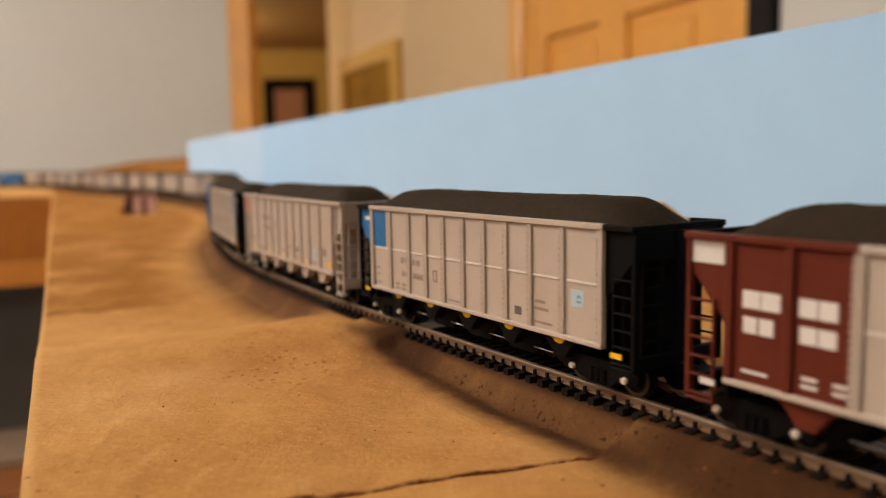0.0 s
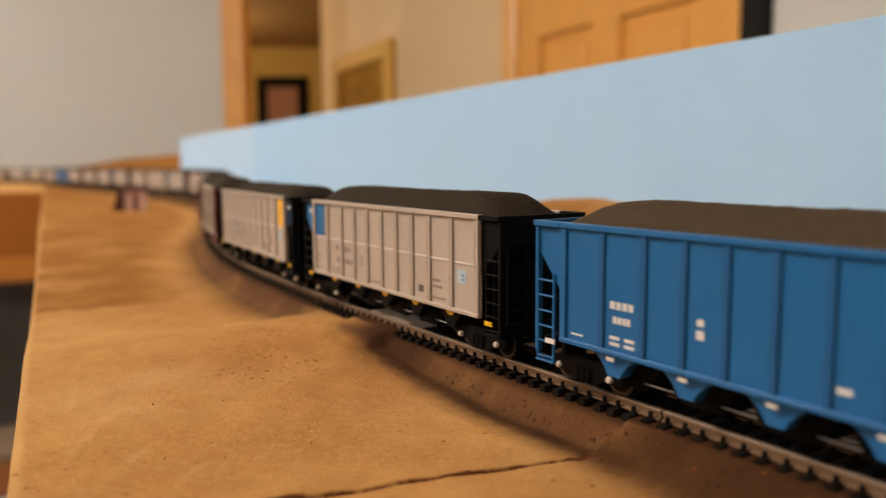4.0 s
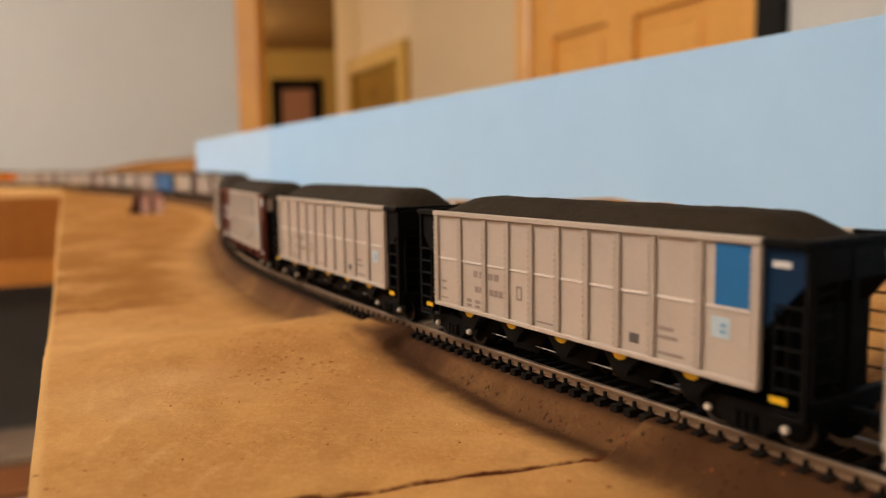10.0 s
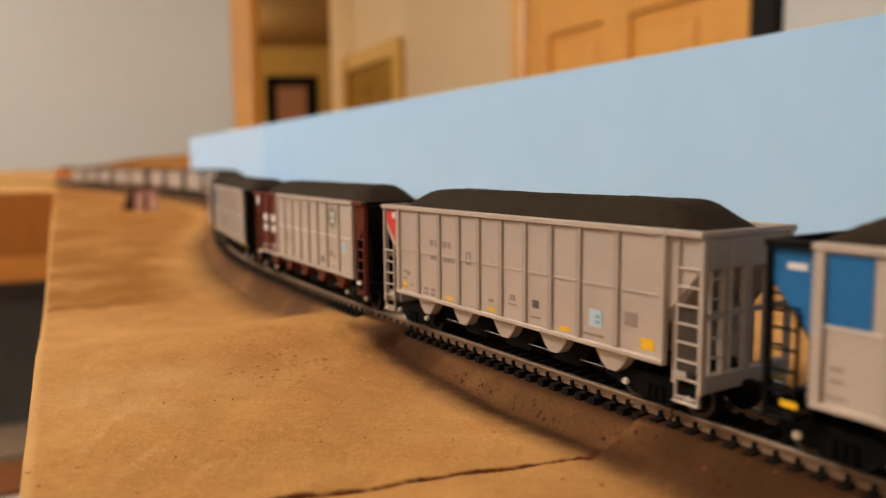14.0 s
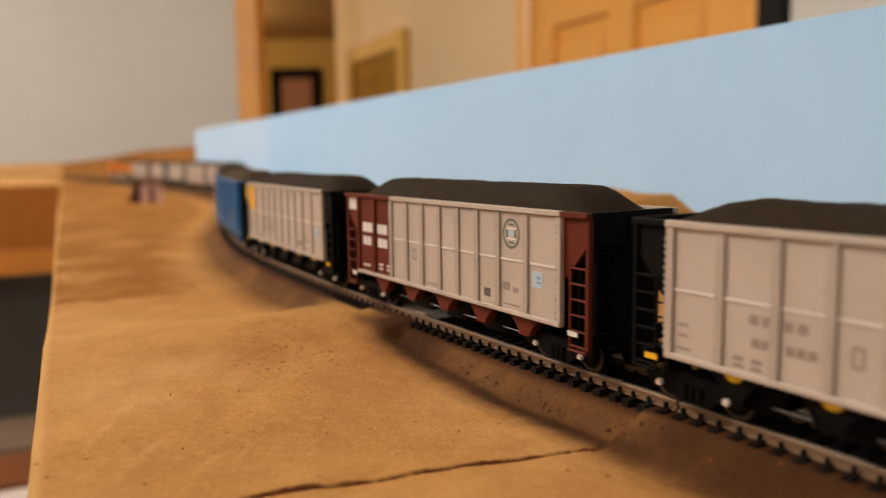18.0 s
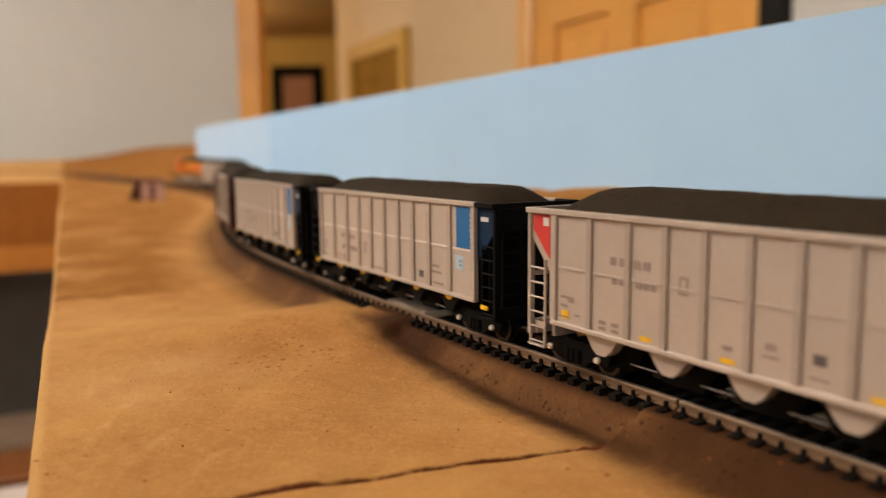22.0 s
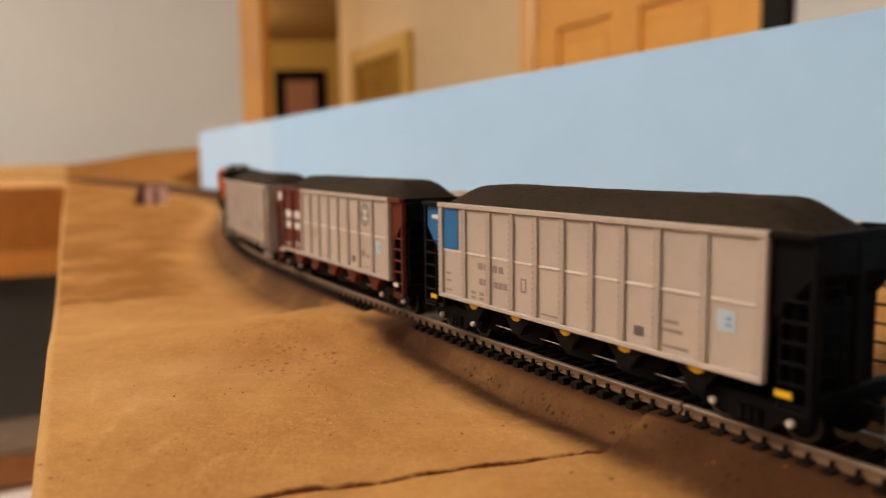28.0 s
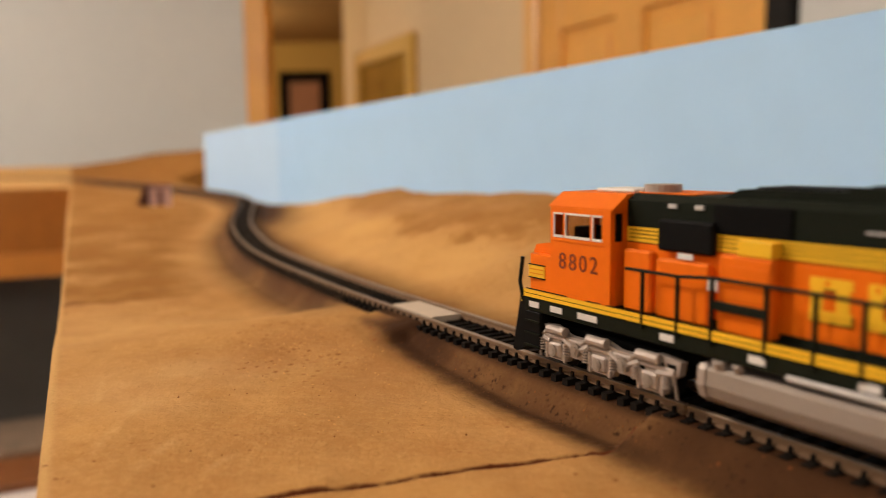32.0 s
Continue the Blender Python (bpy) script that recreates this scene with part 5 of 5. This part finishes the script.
    P("hood_top", bm, "dark_green_paint")
    # radiator section with flared sides, grilles and three fans
    bm = bmesh.new()
    prism(bm, [(-6.62, 24.51), (6.62, 24.51), (7.9, 25.5), (7.9, 28.3), (6.4, 29.4), (-6.4, 29.4), (-7.9, 28.3), (-7.9, 25.5)], -58.4, -28.01, "x")
    P("radiator_hood", bm, "dark_green_paint")
    bm = bmesh.new()
    prism(bm, [(-6.4, 24.51), (6.4, 24.51), (6.4, 27.6), (5.2, 28.8), (-5.2, 28.8), (-6.4, 27.6)], -60.9, -58.41, "x")
    P("hood_end", bm, "dark_green_paint")
    for y0, y1 in both(7.91, 8.0):
        for x0, x1 in ((-41.0, -29.4), (-58.2, -43.0)):
            grille = P("radiator_grille", boxes((x0, x1, y0, y1, 25.7, 28.1)), "black_paint")
            for k in range(8):
                z = 25.85 + k * 0.29
                P("grille_slat", boxes((x0, x1, *sorted((y0 + math.copysign(0.1, y0), y1 + math.copysign(0.1, y1))), z - 0.05, z + 0.05)), "black_plastic", grille)
    for x in (-33.5, -42.5, -51.5):
        fan = P("radiator_fan", turned((((x, 0, 29.41), (x, 0, 30.0), 4.1),), 24), "dark_green_paint")
        P("fan_cover", turned((((x, 0, 30.01), (x, 0, 30.12), 3.5),), 24), "fan_grey", fan)
        P("fan_hub", turned((((x, 0, 30.13), (x, 0, 30.3), 0.9),), 12), "dark_green_paint", fan)
    # roof: dynamic brake housing, exhaust, horns
    bm = bmesh.new()
    prism(bm, [(-14.6, 29.21), (19.0, 29.21), (16.5, 30.3), (2.4, 30.4), (1.2, 30.9), (-11.2, 30.9)], -4.6, 4.6)
    P("brake_housing", bm, "dark_green_paint")
    for x0, x1 in ((-9.6, -5.2), (-4.4, 0.2), (4.5, 15.0)):
        P("roof_hatch", boxes((x0, x1, -3.4, 3.4, 30.42 if x0 > 1 else 30.92, 30.62 if x0 > 1 else 31.1), bevel=0.08), "black_paint")
    P("exhaust", boxes((-19.5, -16.2, -1.6, 1.6, 29.21, 30.6), bevel=0.2), "black_paint")
    for x, y in ((-24.6, 1.4), (-26.0, -1.2), (-22.9, -0.6)):
        P("horn", turned((((x, y, 29.2), (x, y, 30.3), 0.28), ((x - 1.0, y, 30.4), (x + 1.2, y, 30.5), 0.42)), 10), "dark_green_paint")
    P("roof_rail", turned((((-21.5, 4.9, 29.3), (-21.5, 4.9, 30.1), 0.16), ((-26.6, 4.9, 29.3), (-26.6, 4.9, 30.1), 0.16), ((-26.6, 4.9, 30.1), (-21.5, 4.9, 30.1), 0.16)), 6), "dark_green_paint")
    P("grab_bar", turned((((-6.0, 6.75, 26.2), (-1.4, 6.75, 26.2), 0.16),), 6), "fan_grey")
    # intakes and blower duct behind the cab
    for y0, y1 in both(6.62, 6.95):
        intake = P("intake_grille", boxes((7.4, 18.7, y0, y1, 24.7, 28.4), bevel=0.06), "black_paint")
        for k in range(6):
            P("grille_slat", boxes((7.8, 18.3, *sorted((y0 + math.copysign(0.36, y0), y1 + math.copysign(0.12, y1))), 25.0 + k * 0.55, 25.14 + k * 0.55)), "black_plastic", intake)
        P("blower_duct", boxes((18.0, 27.4, *((6.62, 7.9) if y0 > 0 else (-7.9, -6.62)), 21.7, 26.0), bevel=0.3), "black_paint")
        for x in (25.7, 21.1):
            P("marker_lamp", boxes((x - 0.75, x + 0.75, y0, y1, 27.5, 28.1), bevel=0.05), "fan_grey")
    # side cabinets
    for y0, y1 in both(6.62, 8.7):
        P("cabinet", boxes((8.5, 16.3, y0, y1, 12.4, 22.3), bevel=0.3), "orange_paint")
        P("cabinet_stripe", boxes((8.6, 13.6, y0, y1, 22.35, 24.3), bevel=0.15), "yellow_paint")
        P("cabinet_door", boxes((9.1, 15.6, *sorted((math.copysign(8.7, y0), math.copysign(8.82, y0))), 16.7, 21.0), bevel=0.05), "orange_paint")
    for y0, y1 in both(6.62, 8.0):
        P("cabinet", boxes((18.4, 27.6, y0, y1, 12.4, 20.6), bevel=0.3), "orange_paint")
        P("cabinet", boxes((28.4, 33.8, y0, y1, 12.4, 21.3), bevel=0.3), "orange_paint")
        for x, z, w, h in ((22.2, 21.3, 2.6, 0.8), (17.6, 18.2, 1.6, 1.8)):
            P("notice", boxes((x - w / 2, x + w / 2, *sorted((math.copysign(8.02, y0), math.copysign(8.08, y0))), z - h / 2, z + h / 2)), "white_mark")
    # hood doors with their latches
    for y0, y1 in both(6.61, 6.73):
        for x, w in ((4.6, 4.8), (-1.0, 5.2), (-7.0, 5.2), (-13.0, 5.2), (-19.0, 5.2), (-24.6, 4.6), (-31.0, 6.4), (-38.4, 6.4), (-45.8, 6.4), (-52.6, 5.8), (-58.8, 5.0)):
            leaf = P("hood_door", boxes((x - w / 2, x + w / 2, y0, y1, 13.6, 21.8), bevel=0.05), "orange_paint")
            for z in (15.0, 19.8):
                P("latch", boxes((x - w / 2 + 0.3, x - w / 2 + 0.75, *sorted((y0 + math.copysign(0.14, y0), y1 + math.copysign(0.12, y1))), z, z + 0.7)), "orange_paint", leaf)
        for x in (-51.4, -56.0):
            for k in range(5):
                P("louvre", boxes((x - 1.8, x + 1.8, *sorted((y0 + math.copysign(0.14, y0), y1 + math.copysign(0.16, y1))), 16.6 + k * 0.8, 16.9 + k * 0.8)), "orange_paint")
        yy = sorted((y0 + math.copysign(0.15, y0), y1 + math.copysign(0.09, y1)))
        P("notice", boxes((-48.3, -46.4, *yy, 17.2, 18.8)), "white_mark")
        # plain yellow open shapes, shaded below and behind
        for x in (2.3, -4.6, -11.2, -17.9):
            xa, xb, za, zb = x - 2.6, x + 2.6, 15.7, 20.8
            P("emblem_shape", boxes((xa, xb, *yy, zb - 1.3, zb), (xa, xb, *yy, za, za + 1.3), (xa + 0.35, xa + 1.95, *yy, za + 1.3, zb - 1.3), (xb - 1.7, xb - 0.1, *yy, za + 1.3, zb - 1.3)),
              "yellow_paint", label="plain yellow open shape in place of a letter")
            for x0, x1, z0, z1 in ((xa - 0.22, xb - 0.3, za - 0.22, za - 0.01), (xa - 0.22, xa - 0.01, za, za + 1.1), (xa + 2.0, xb - 1.75, zb - 1.52, zb - 1.31)):
                P("emblem_shadow", boxes((x0, x1, *yy, z0, z1)), "dark_green_paint")
    # rear end of the hood
    P("end_grab", turned((((-61.3, 4.8, 14.2), (-61.3, 4.8, 21.4), 0.2), ((-61.3, -4.8, 14.2), (-61.3, -4.8, 21.4), 0.2))), "dark_green_paint")
    for z in (17.4, 18.6, 19.8):
        P("end_louvre", boxes((-61.1, -60.91, 1.2, 4.2, z, z + 0.5), bevel=0.05), "orange_paint")
    P("headlight_housing", boxes((-62.6, -60.91, -1.9, 1.9, 24.6, 26.6), bevel=0.3), "dark_green_paint")
    for y in (-0.76, 0.76):
        P("headlight", turned((((-63.0, y, 25.5), (-62.62, y, 25.5), 0.58),)), "lamp_lens", label="lit warm white headlight")

    # cab with open windows, a seat and a control stand inside
    cab = P("cab", boxes((34.9, 48.6, -9.5, 9.5, 12.62, 13.2), (35.3, 48.2, -8.98, 8.98, 19.2, 19.6)), "orange_paint")
    for y0, y1 in both(9.0, 9.5):
        P("cab_side", boxes((34.9, 48.6, y0, y1, 13.21, 22.2), (34.9, 48.6, y0, y1, 25.9, 26.8), (47.6, 48.6, y0, y1, 22.2, 25.9), (34.9, 36.7, y0, y1, 22.2, 25.9),
                            (44.8, 45.5, y0, y1, 22.2, 25.9), (38.6, 39.3, y0, y1, 22.2, 25.9)), "orange_paint", cab)
        for x0, x1 in ((45.5, 47.6), (39.3, 44.8), (36.7, 38.6)):
            P("side_window", boxes((x0, x1, *sorted((y0 + math.copysign(0.2, y0), y0 + math.copysign(0.28, y0))), 22.2, 25.9)), "cab_glass", cab)
            out = sorted((math.copysign(9.46, y0), math.copysign(9.68, y0)))
            P("window_frame", boxes((x0 - 0.1, x1 + 0.1, *out, 22.02, 22.42), (x0 - 0.1, x1 + 0.1, *out, 25.66, 25.96), (x1 - 0.12, x1 + 0.1, *out, 22.42, 25.66)), "white_mark", cab)
        P("window_ledge", boxes((36.2, 48.0, *sorted((math.copysign(9.5, y0), math.copysign(9.64, y0))), 21.4, 21.9), bevel=0.05), "orange_paint", cab)
        P("rear_window", boxes((34.78, 34.88, *sorted((math.copysign(7.3, y0), math.copysign(8.6, y0))), 22.2, 26.3)), "black_paint", cab)
    P("cab_rear", boxes((34.91, 35.3, -8.98, 8.98, 13.21, 26.8)), "orange_paint", cab)
    P("cab_front", boxes((48.2, 48.59, -8.98, 8.98, 13.21, 21.6), (48.2, 48.59, -8.98, 8.98, 26.0, 26.8), (48.2, 48.59, -0.7, 0.7, 21.6, 26.0),
                         (48.2, 48.59, 6.6, 8.98, 21.6, 26.0), (48.2, 48.59, -8.98, -6.6, 21.6, 26.0)), "orange_paint", cab)
    for y0, y1 in ((-6.6, -0.7), (0.7, 6.6)):
        P("windshield", boxes((48.35, 48.43, y0, y1, 21.6, 26.0)), "cab_glass", cab)
    P("seat", boxes((38.5, 41.5, 4.0, 7.0, 19.62, 21.6), (38.5, 39.4, 4.0, 7.0, 21.6, 25.0), bevel=0.2), "black_plastic", cab)
    P("control_stand", boxes((43.5, 46.5, 1.5, 6.5, 19.62, 23.6), bevel=0.2), "black_plastic", cab)
    bm = bmesh.new()
    prism(bm, [(-9.5, 26.81), (9.5, 26.81), (9.5, 27.0), (6.7, 29.1), (-6.7, 29.1), (-9.5, 27.0)], 34.4, 49.0, "x")
    P("cab_roof", bm, "orange_paint", cab)
    P("roof_unit", boxes((35.6, 44.0, -2.6, 4.2, 29.11, 29.75), bevel=0.25), "white_mark")
    P("roof_fan", turned((((32.4, 1.5, 29.21), (32.4, 1.5, 30.5), 2.7),), 20), "silver_post")
    P("roof_plate", boxes((24.0, 34.2, -4.5, 4.5, 29.21, 29.4), bevel=0.05), "orange_paint")
    # nose with a rounded plan
    bm = bmesh.new()
    prism(bm, [(48.62, -9.4), (54.6, -8.9), (56.2, -6.4), (56.2, 6.4), (54.6, 8.9), (48.62, 9.4)], 12.62, 18.6, "z")
    P("nose_flank", bm, "orange_paint")
    bm = bmesh.new()
    prism(bm, [(48.62, 18.61), (56.0, 18.61), (55.2, 20.0), (52.0, 20.5), (48.62, 20.9)], -7.2, 7.2)
    P("nose", bm, "orange_paint")
    for sy in (1, -1):
        plate = P("marker_plate", boxes((50.3, 54.4, *sorted((sy * 9.0, sy * 9.45)), 14.8, 16.8), bevel=0.05), "yellow_paint", label="yellow striped marker plate")
        for z in (15.45, 16.15):
            P("marker_line", boxes((50.5, 54.2, *sorted((sy * 9.451, sy * 9.5)), z - 0.09, z + 0.09)), "amber_paint", plate)
        P("marker_rim", boxes((50.2, 54.5, *sorted((sy * 9.3, sy * 9.47)), 14.62, 14.78), (50.2, 54.5, *sorted((sy * 9.3, sy * 9.47)), 16.82, 16.98)), "dark_green_paint", plate)
        for x0, x1 in ((44.6, 55.0), (36.8, 40.0), (33.2, 35.6)):
            P("sill_dash", boxes((x0, x1, *sorted((sy * 9.5, sy * 9.55)), 12.66, 12.84)), "dark_green_paint")
    for i, digit in enumerate("8802"):
        curve = bpy.data.curves.new("digit", "FONT")
        curve.body, curve.size, curve.extrude = digit, 3.7 * MM, 0.05 * MM
        text = bpy.data.objects.new("digit", curve)
        scene.collection.objects.link(text)
        bpy.context.view_layer.update()
        me = bpy.data.meshes.new_from_object(text.evaluated_get(bpy.context.evaluated_depsgraph_get()))
        bpy.data.objects.remove(text)
        me.materials.clear()
        me.materials.append(MATS["digit_brown"])
        num = new("digit", me)
        num.parent = cab
        num.matrix_basis = pose((46.5 - 2.4 * i) * MM, 9.56 * MM, 17.1 * MM, 90, 0, 180)
    # fuel tank with rounded flank, pipes and fittings above it
    bm = bmesh.new()
    prism(bm, [(-8.6, 7.7), (-9.2, 7.2), (-9.4, 5.2), (-8.8, 3.6), (-7.4, 2.5), (7.4, 2.5), (8.8, 3.6), (9.4, 5.2), (9.2, 7.2), (8.6, 7.7)], -22.4, 18.6, "x")
    tank = P("fuel_tank", bm, "tank_silver")
    for x in (17.9, -21.8):
        bm = bmesh.new()
        prism(bm, [(-8.8, 7.82), (-9.4, 7.2), (-9.55, 5.1), (-8.9, 3.45), (8.9, 3.45), (9.55, 5.1), (9.4, 7.2), (8.8, 7.82)], x - 0.6, x + 0.6, "x")
        P("tank_band", bm, "silver_frame", tank)
    P("battery_box", boxes((-26.0, -22.6, -8.8, 8.8, 2.5, 8.0), bevel=0.2), "black_plastic")
    for z0, z1 in ((11.35, 11.92), (12.04, 12.6)):
        P("end_stripe", boxes((-63.8, -63.52, -9.72, 9.72, z0, z1)), "yellow_paint", label="yellow stripe across the end sill")
    for sy in (1, -1):
        P("air_pipe", turned((((-19.4, sy * 9.0, 9.0), (5.6, sy * 9.0, 9.0), 0.55),), 10), "fan_grey")
        P("air_tank", turned((((-16.0, sy * 7.6, 8.9), (2.0, sy * 7.6, 8.9), 0.8),), 12), "silver_frame")
        for x, r in ((15.6, 0.9), (12.8, 0.7), (-20.8, 0.9)):
            P("filler", turned((((x, sy * 8.2, 7.6), (x, sy * 8.9, 8.8), r),), 12), "silver_frame")
    # pilots, steps, couplers, grab irons
    for end, at in ((1, 55.6), (-1, -63.5)):
        bm = bmesh.new()
        prism(bm, [(at, 11.2), (at + end * 1.4, 11.2), (at + end * 3.6, 1.5), (at + end * 2.4, 1.2), (at - end * 1.0, 3.0)], -9.2, 9.2)
        P("pilot", bm, "black_paint")
        P("coupler", boxes((*sorted((at + end * 2.0, at + end * (6.6 if end > 0 else 3.4))), -1.1, 1.1, 4.2, 6.2), bevel=0.3), "black_plastic")
        for sy in (1, -1):
            P("step_well", boxes((*sorted((at - end * 4.2, at - end * 0.1)), *sorted((sy * 7.4, sy * 9.35)), 2.6, 8.88), bevel=0.2), "black_paint")
            for z in (2.9, 5.0, 7.1):
                P("step", boxes((*sorted((at - end * 4.1, at - end * 0.2)), *sorted((sy * 9.36, sy * 9.6)), z, z + 0.3)), "dark_green_paint")
            P("grab_iron", turned((((at + end * 0.9, sy * 9.0, 10.4), (at + end * 1.7, sy * 9.1, 13.6), 0.34), ((at + end * 1.7, sy * 9.1, 13.6), (at + end * 1.3, sy * 8.8, 17.8), 0.34)), 6), "dark_green_paint")
            P("grab_tip", turned((((at + end * 1.0, sy * 9.0, 10.2), (at + end * 1.3, sy * 9.05, 12.0), 0.3),), 6), "yellow_paint")
    # handrails on both sides
    for sy in (1, -1):
        y = sy * 9.6
        posts = [(31.6, 18.8), (28.3, 18.8), (22.0, 18.8), (16.4, 19.3), (8.5, 19.3), (2.2, 19.3), (-3.4, 19.2), (-10.6, 19.2), (-17.0, 19.2), (-23.3, 19.3), (-30.2, 19.0),
                 (-36.9, 17.2), (-42.6, 17.0), (-48.6, 17.2), (-57.8, 17.2), (-60.6, 17.2)]
        for x, z in posts[1:-1]:
            P("stanchion", turned((((x, y, 10.6), (x, y, z), 0.3),), 6), "dark_green_paint")
        for (xa, za), (xb, zb) in zip(posts, posts[1:]):
            P("handrail", turned((((xa, y, za), (xb, y, zb), 0.24),), 6), "dark_green_paint")
        P("gate", boxes((8.7, 16.2, *sorted((sy * 9.5, sy * 9.72)), 15.3, 16.5), bevel=0.05), "dark_green_paint")
        P("end_rail", turned((((-60.6, y, 17.2), (-63.2, sy * 7.6, 15.4), 0.22), ((-63.2, sy * 7.6, 15.4), (-63.2, sy * 7.6, 11.6), 0.22)), 6), "dark_green_paint")
    # trucks with intricate silver side frames
    for mid in (37.9, -43.3):
        def T(name, bm, mat, parent):
            for w in bm.verts:
                w.co.x = mid + 0.87 * w.co.x
            return P(name, bm, mat, parent)
        truck = T("truck", boxes((-15, 15, -5.5, 5.5, 3.0, 6.8), bevel=0.3), "black_plastic", ob)
        for sy in (1, -1):
            y0, y1 = sorted((sy * 7.0, sy * 8.3))
            pts = [(-18, 6.8), (-17.6, 4.8), (-15.4, 3.6), (-14.6, 1.6), (-9.4, 1.6), (-8.4, 2.7), (-3.6, 2.7), (-2.8, 1.6), (2.8, 1.6), (3.6, 2.7),
                   (8.4, 2.7), (9.4, 1.6), (14.6, 1.6), (15.4, 3.6), (17.6, 4.8), (18, 6.8), (13, 7.2), (9, 6.0), (4, 6.0), (0, 7.0), (-4, 6.0), (-9, 6.0), (-13, 7.2)]
            bm = bmesh.new()
            prism(bm, pts, y0, y1)
            T("side_frame", bm, "silver_frame", truck)
            for x in (-12, 0, 12):
                T("axle_box", boxes((x - 1.9, x + 1.9, *sorted((sy * 8.3, sy * 9.0)), 2.0, 4.5), bevel=0.35), "silver_frame", truck)
                T("axle_cap", turned((((x, sy * 9.0, 3.2), (x, sy * 9.3, 3.2), 0.95), ((x, sy * 9.3, 3.2), (x, sy * 9.42, 3.2), 0.5)), 12), "tank_silver", truck)
                T("pedestal", boxes((x - 2.9, x - 2.2, *sorted((sy * 8.31, sy * 8.75)), 1.5, 4.6), (x + 2.2, x + 2.9, *sorted((sy * 8.31, sy * 8.75)), 1.5, 4.6), bevel=0.12), "silver_frame", truck)
            T("long_beam", boxes((-17.0, 17.0, *sorted((sy * 8.31, sy * 8.7)), 5.0, 5.7), bevel=0.15), "silver_frame", truck)
            for x0, z0, x1, z1 in ((-17, 5.0, -13.4, 4.6), (-9.6, 5.4, -5.6, 3.9), (-6.2, 3.9, -2.6, 5.4), (2.6, 5.4, 6.2, 3.9), (5.6, 3.9, 9.6, 5.4), (13.4, 4.6, 17, 5.0)):
                T("equaliser_arm", turned((((x0, sy * 8.5, z0), (x1, sy * 8.5, z1), 0.5),), 7), "silver_frame", truck)
            # thin black blocks on the frame's face, in place of shaded hollows
            for x, z, w, h in ((-16.2, 5.9, 0.9, 0.4), (-10.0, 4.9, 0.5, 0.5), (-14.0, 5.7, 0.6, 0.5), (-7.4, 5.0, 0.5, 0.35), (-4.6, 4.9, 0.5, 0.4), (2.0, 5.7, 0.6, 0.4), (4.6, 4.9, 0.5, 0.4), (7.5, 5.0, 0.5, 0.35),
                               (10.0, 4.9, 0.5, 0.5), (13.8, 5.7, 0.6, 0.5), (16.2, 5.9, 0.8, 0.4)):
                T("recess", boxes((x - w, x + w, *sorted((sy * 8.28, sy * 8.4)), z - h, z + h), bevel=0.05), "black_plastic", truck)
            for x in (-6, 6):
                T("damper", turned((((x, sy * 8.3, 4.3), (x, sy * 9.1, 4.3), 1.15), ((x, sy * 9.1, 4.3), (x, sy * 9.3, 4.3), 0.6)), 12), "tank_silver", truck)
            for x in (-15.6, -8.8, -3.4, 3.4, 8.8, 15.6):
                T("spring", turned([((x, sy * 8.55, 2.8 + 0.45 * k), (x, sy * 8.55, 3.05 + 0.45 * k), 0.7) for k in range(5)], 8), "silver_frame", truck)
            for x in (-11.5, 0.6, 11.5):
                T("brake_cylinder", turned((((x - 2.6, sy * 8.7, 6.6), (x + 2.2, sy * 8.7, 6.6), 0.8), ((x + 2.2, sy * 8.7, 6.6), (x + 4.2, sy * 8.5, 5.4), 0.35)), 10), "silver_frame", truck)
            T("sand_pipe", turned((((-16.8, sy * 8.6, 5.2), (-17.2, sy * 8.0, 1.4), 0.25), ((16.8, sy * 8.6, 5.2), (17.2, sy * 8.0, 1.4), 0.25)), 6), "silver_frame", truck)
        for x in (-12, 0, 12):
            T("wheelset", turned((((x, -5.2, 3.2), (x, -4.0, 3.2), 3.2), ((x, 4.0, 3.2), (x, 5.2, 3.2), 3.2), ((x, -6.9, 3.2), (x, 6.9, 3.2), 0.7)), 18), "black_paint", truck)
    return ob


LOCO = locomotive()


# ---------------------------------------------------------------- what moves
SPEED, PITCH, START = 88.72, 94.41, -116.3
# small changes of pace: seconds, millimetres ahead of or behind the even run
DRIFT = [(0, -4.0), (1, -3.4), (2, -2.3), (3, 0.6), (6, 3.9), (7, 4.6), (8, 4.6), (9, 5.8), (10, 8.6), (11, 8.0), (12, 4.3), (13, 0.5), (16, -3.0),
         (17, -2.4), (17.5, -1.8), (18, -1.5), (19, -2.0), (19.5, -2.0), (20, -2.0), (22, -0.5), (23, 0.4), (24, -0.5), (25, -0.9), (26, -0.5), (29, 0.6), (30, -0.4), (30.5, 0.0), (31, 1.8), (32, 8.7)]


def train_at(t):
    return START - SPEED * t + float(np.interp(t, [d[0] for d in DRIFT], [d[1] for d in DRIFT]))


def stand(s, half):
    """The pose of a vehicle whose middle stands at run s, its trucks half apart on the line."""
    a, b = along(s - half), along(s + half)
    c, d = (a + b) / 2, b - a
    return pose(c[0] * MM, c[1] * MM, RAIL_Z, 0, 0, math.degrees(math.atan2(d[1], d[0])))


def motions():
    times = [i * 0.25 for i in range(129)]
    for k, car in enumerate(CARS):
        walk(car, [(t, stand(train_at(t) + k * PITCH, TRUCK_AT)) for t in times])
    back = 29 * PITCH + 47.2 + 65.6
    walk(LOCO, [(t, stand(train_at(t) + back, 39)) for t in times])


motions()
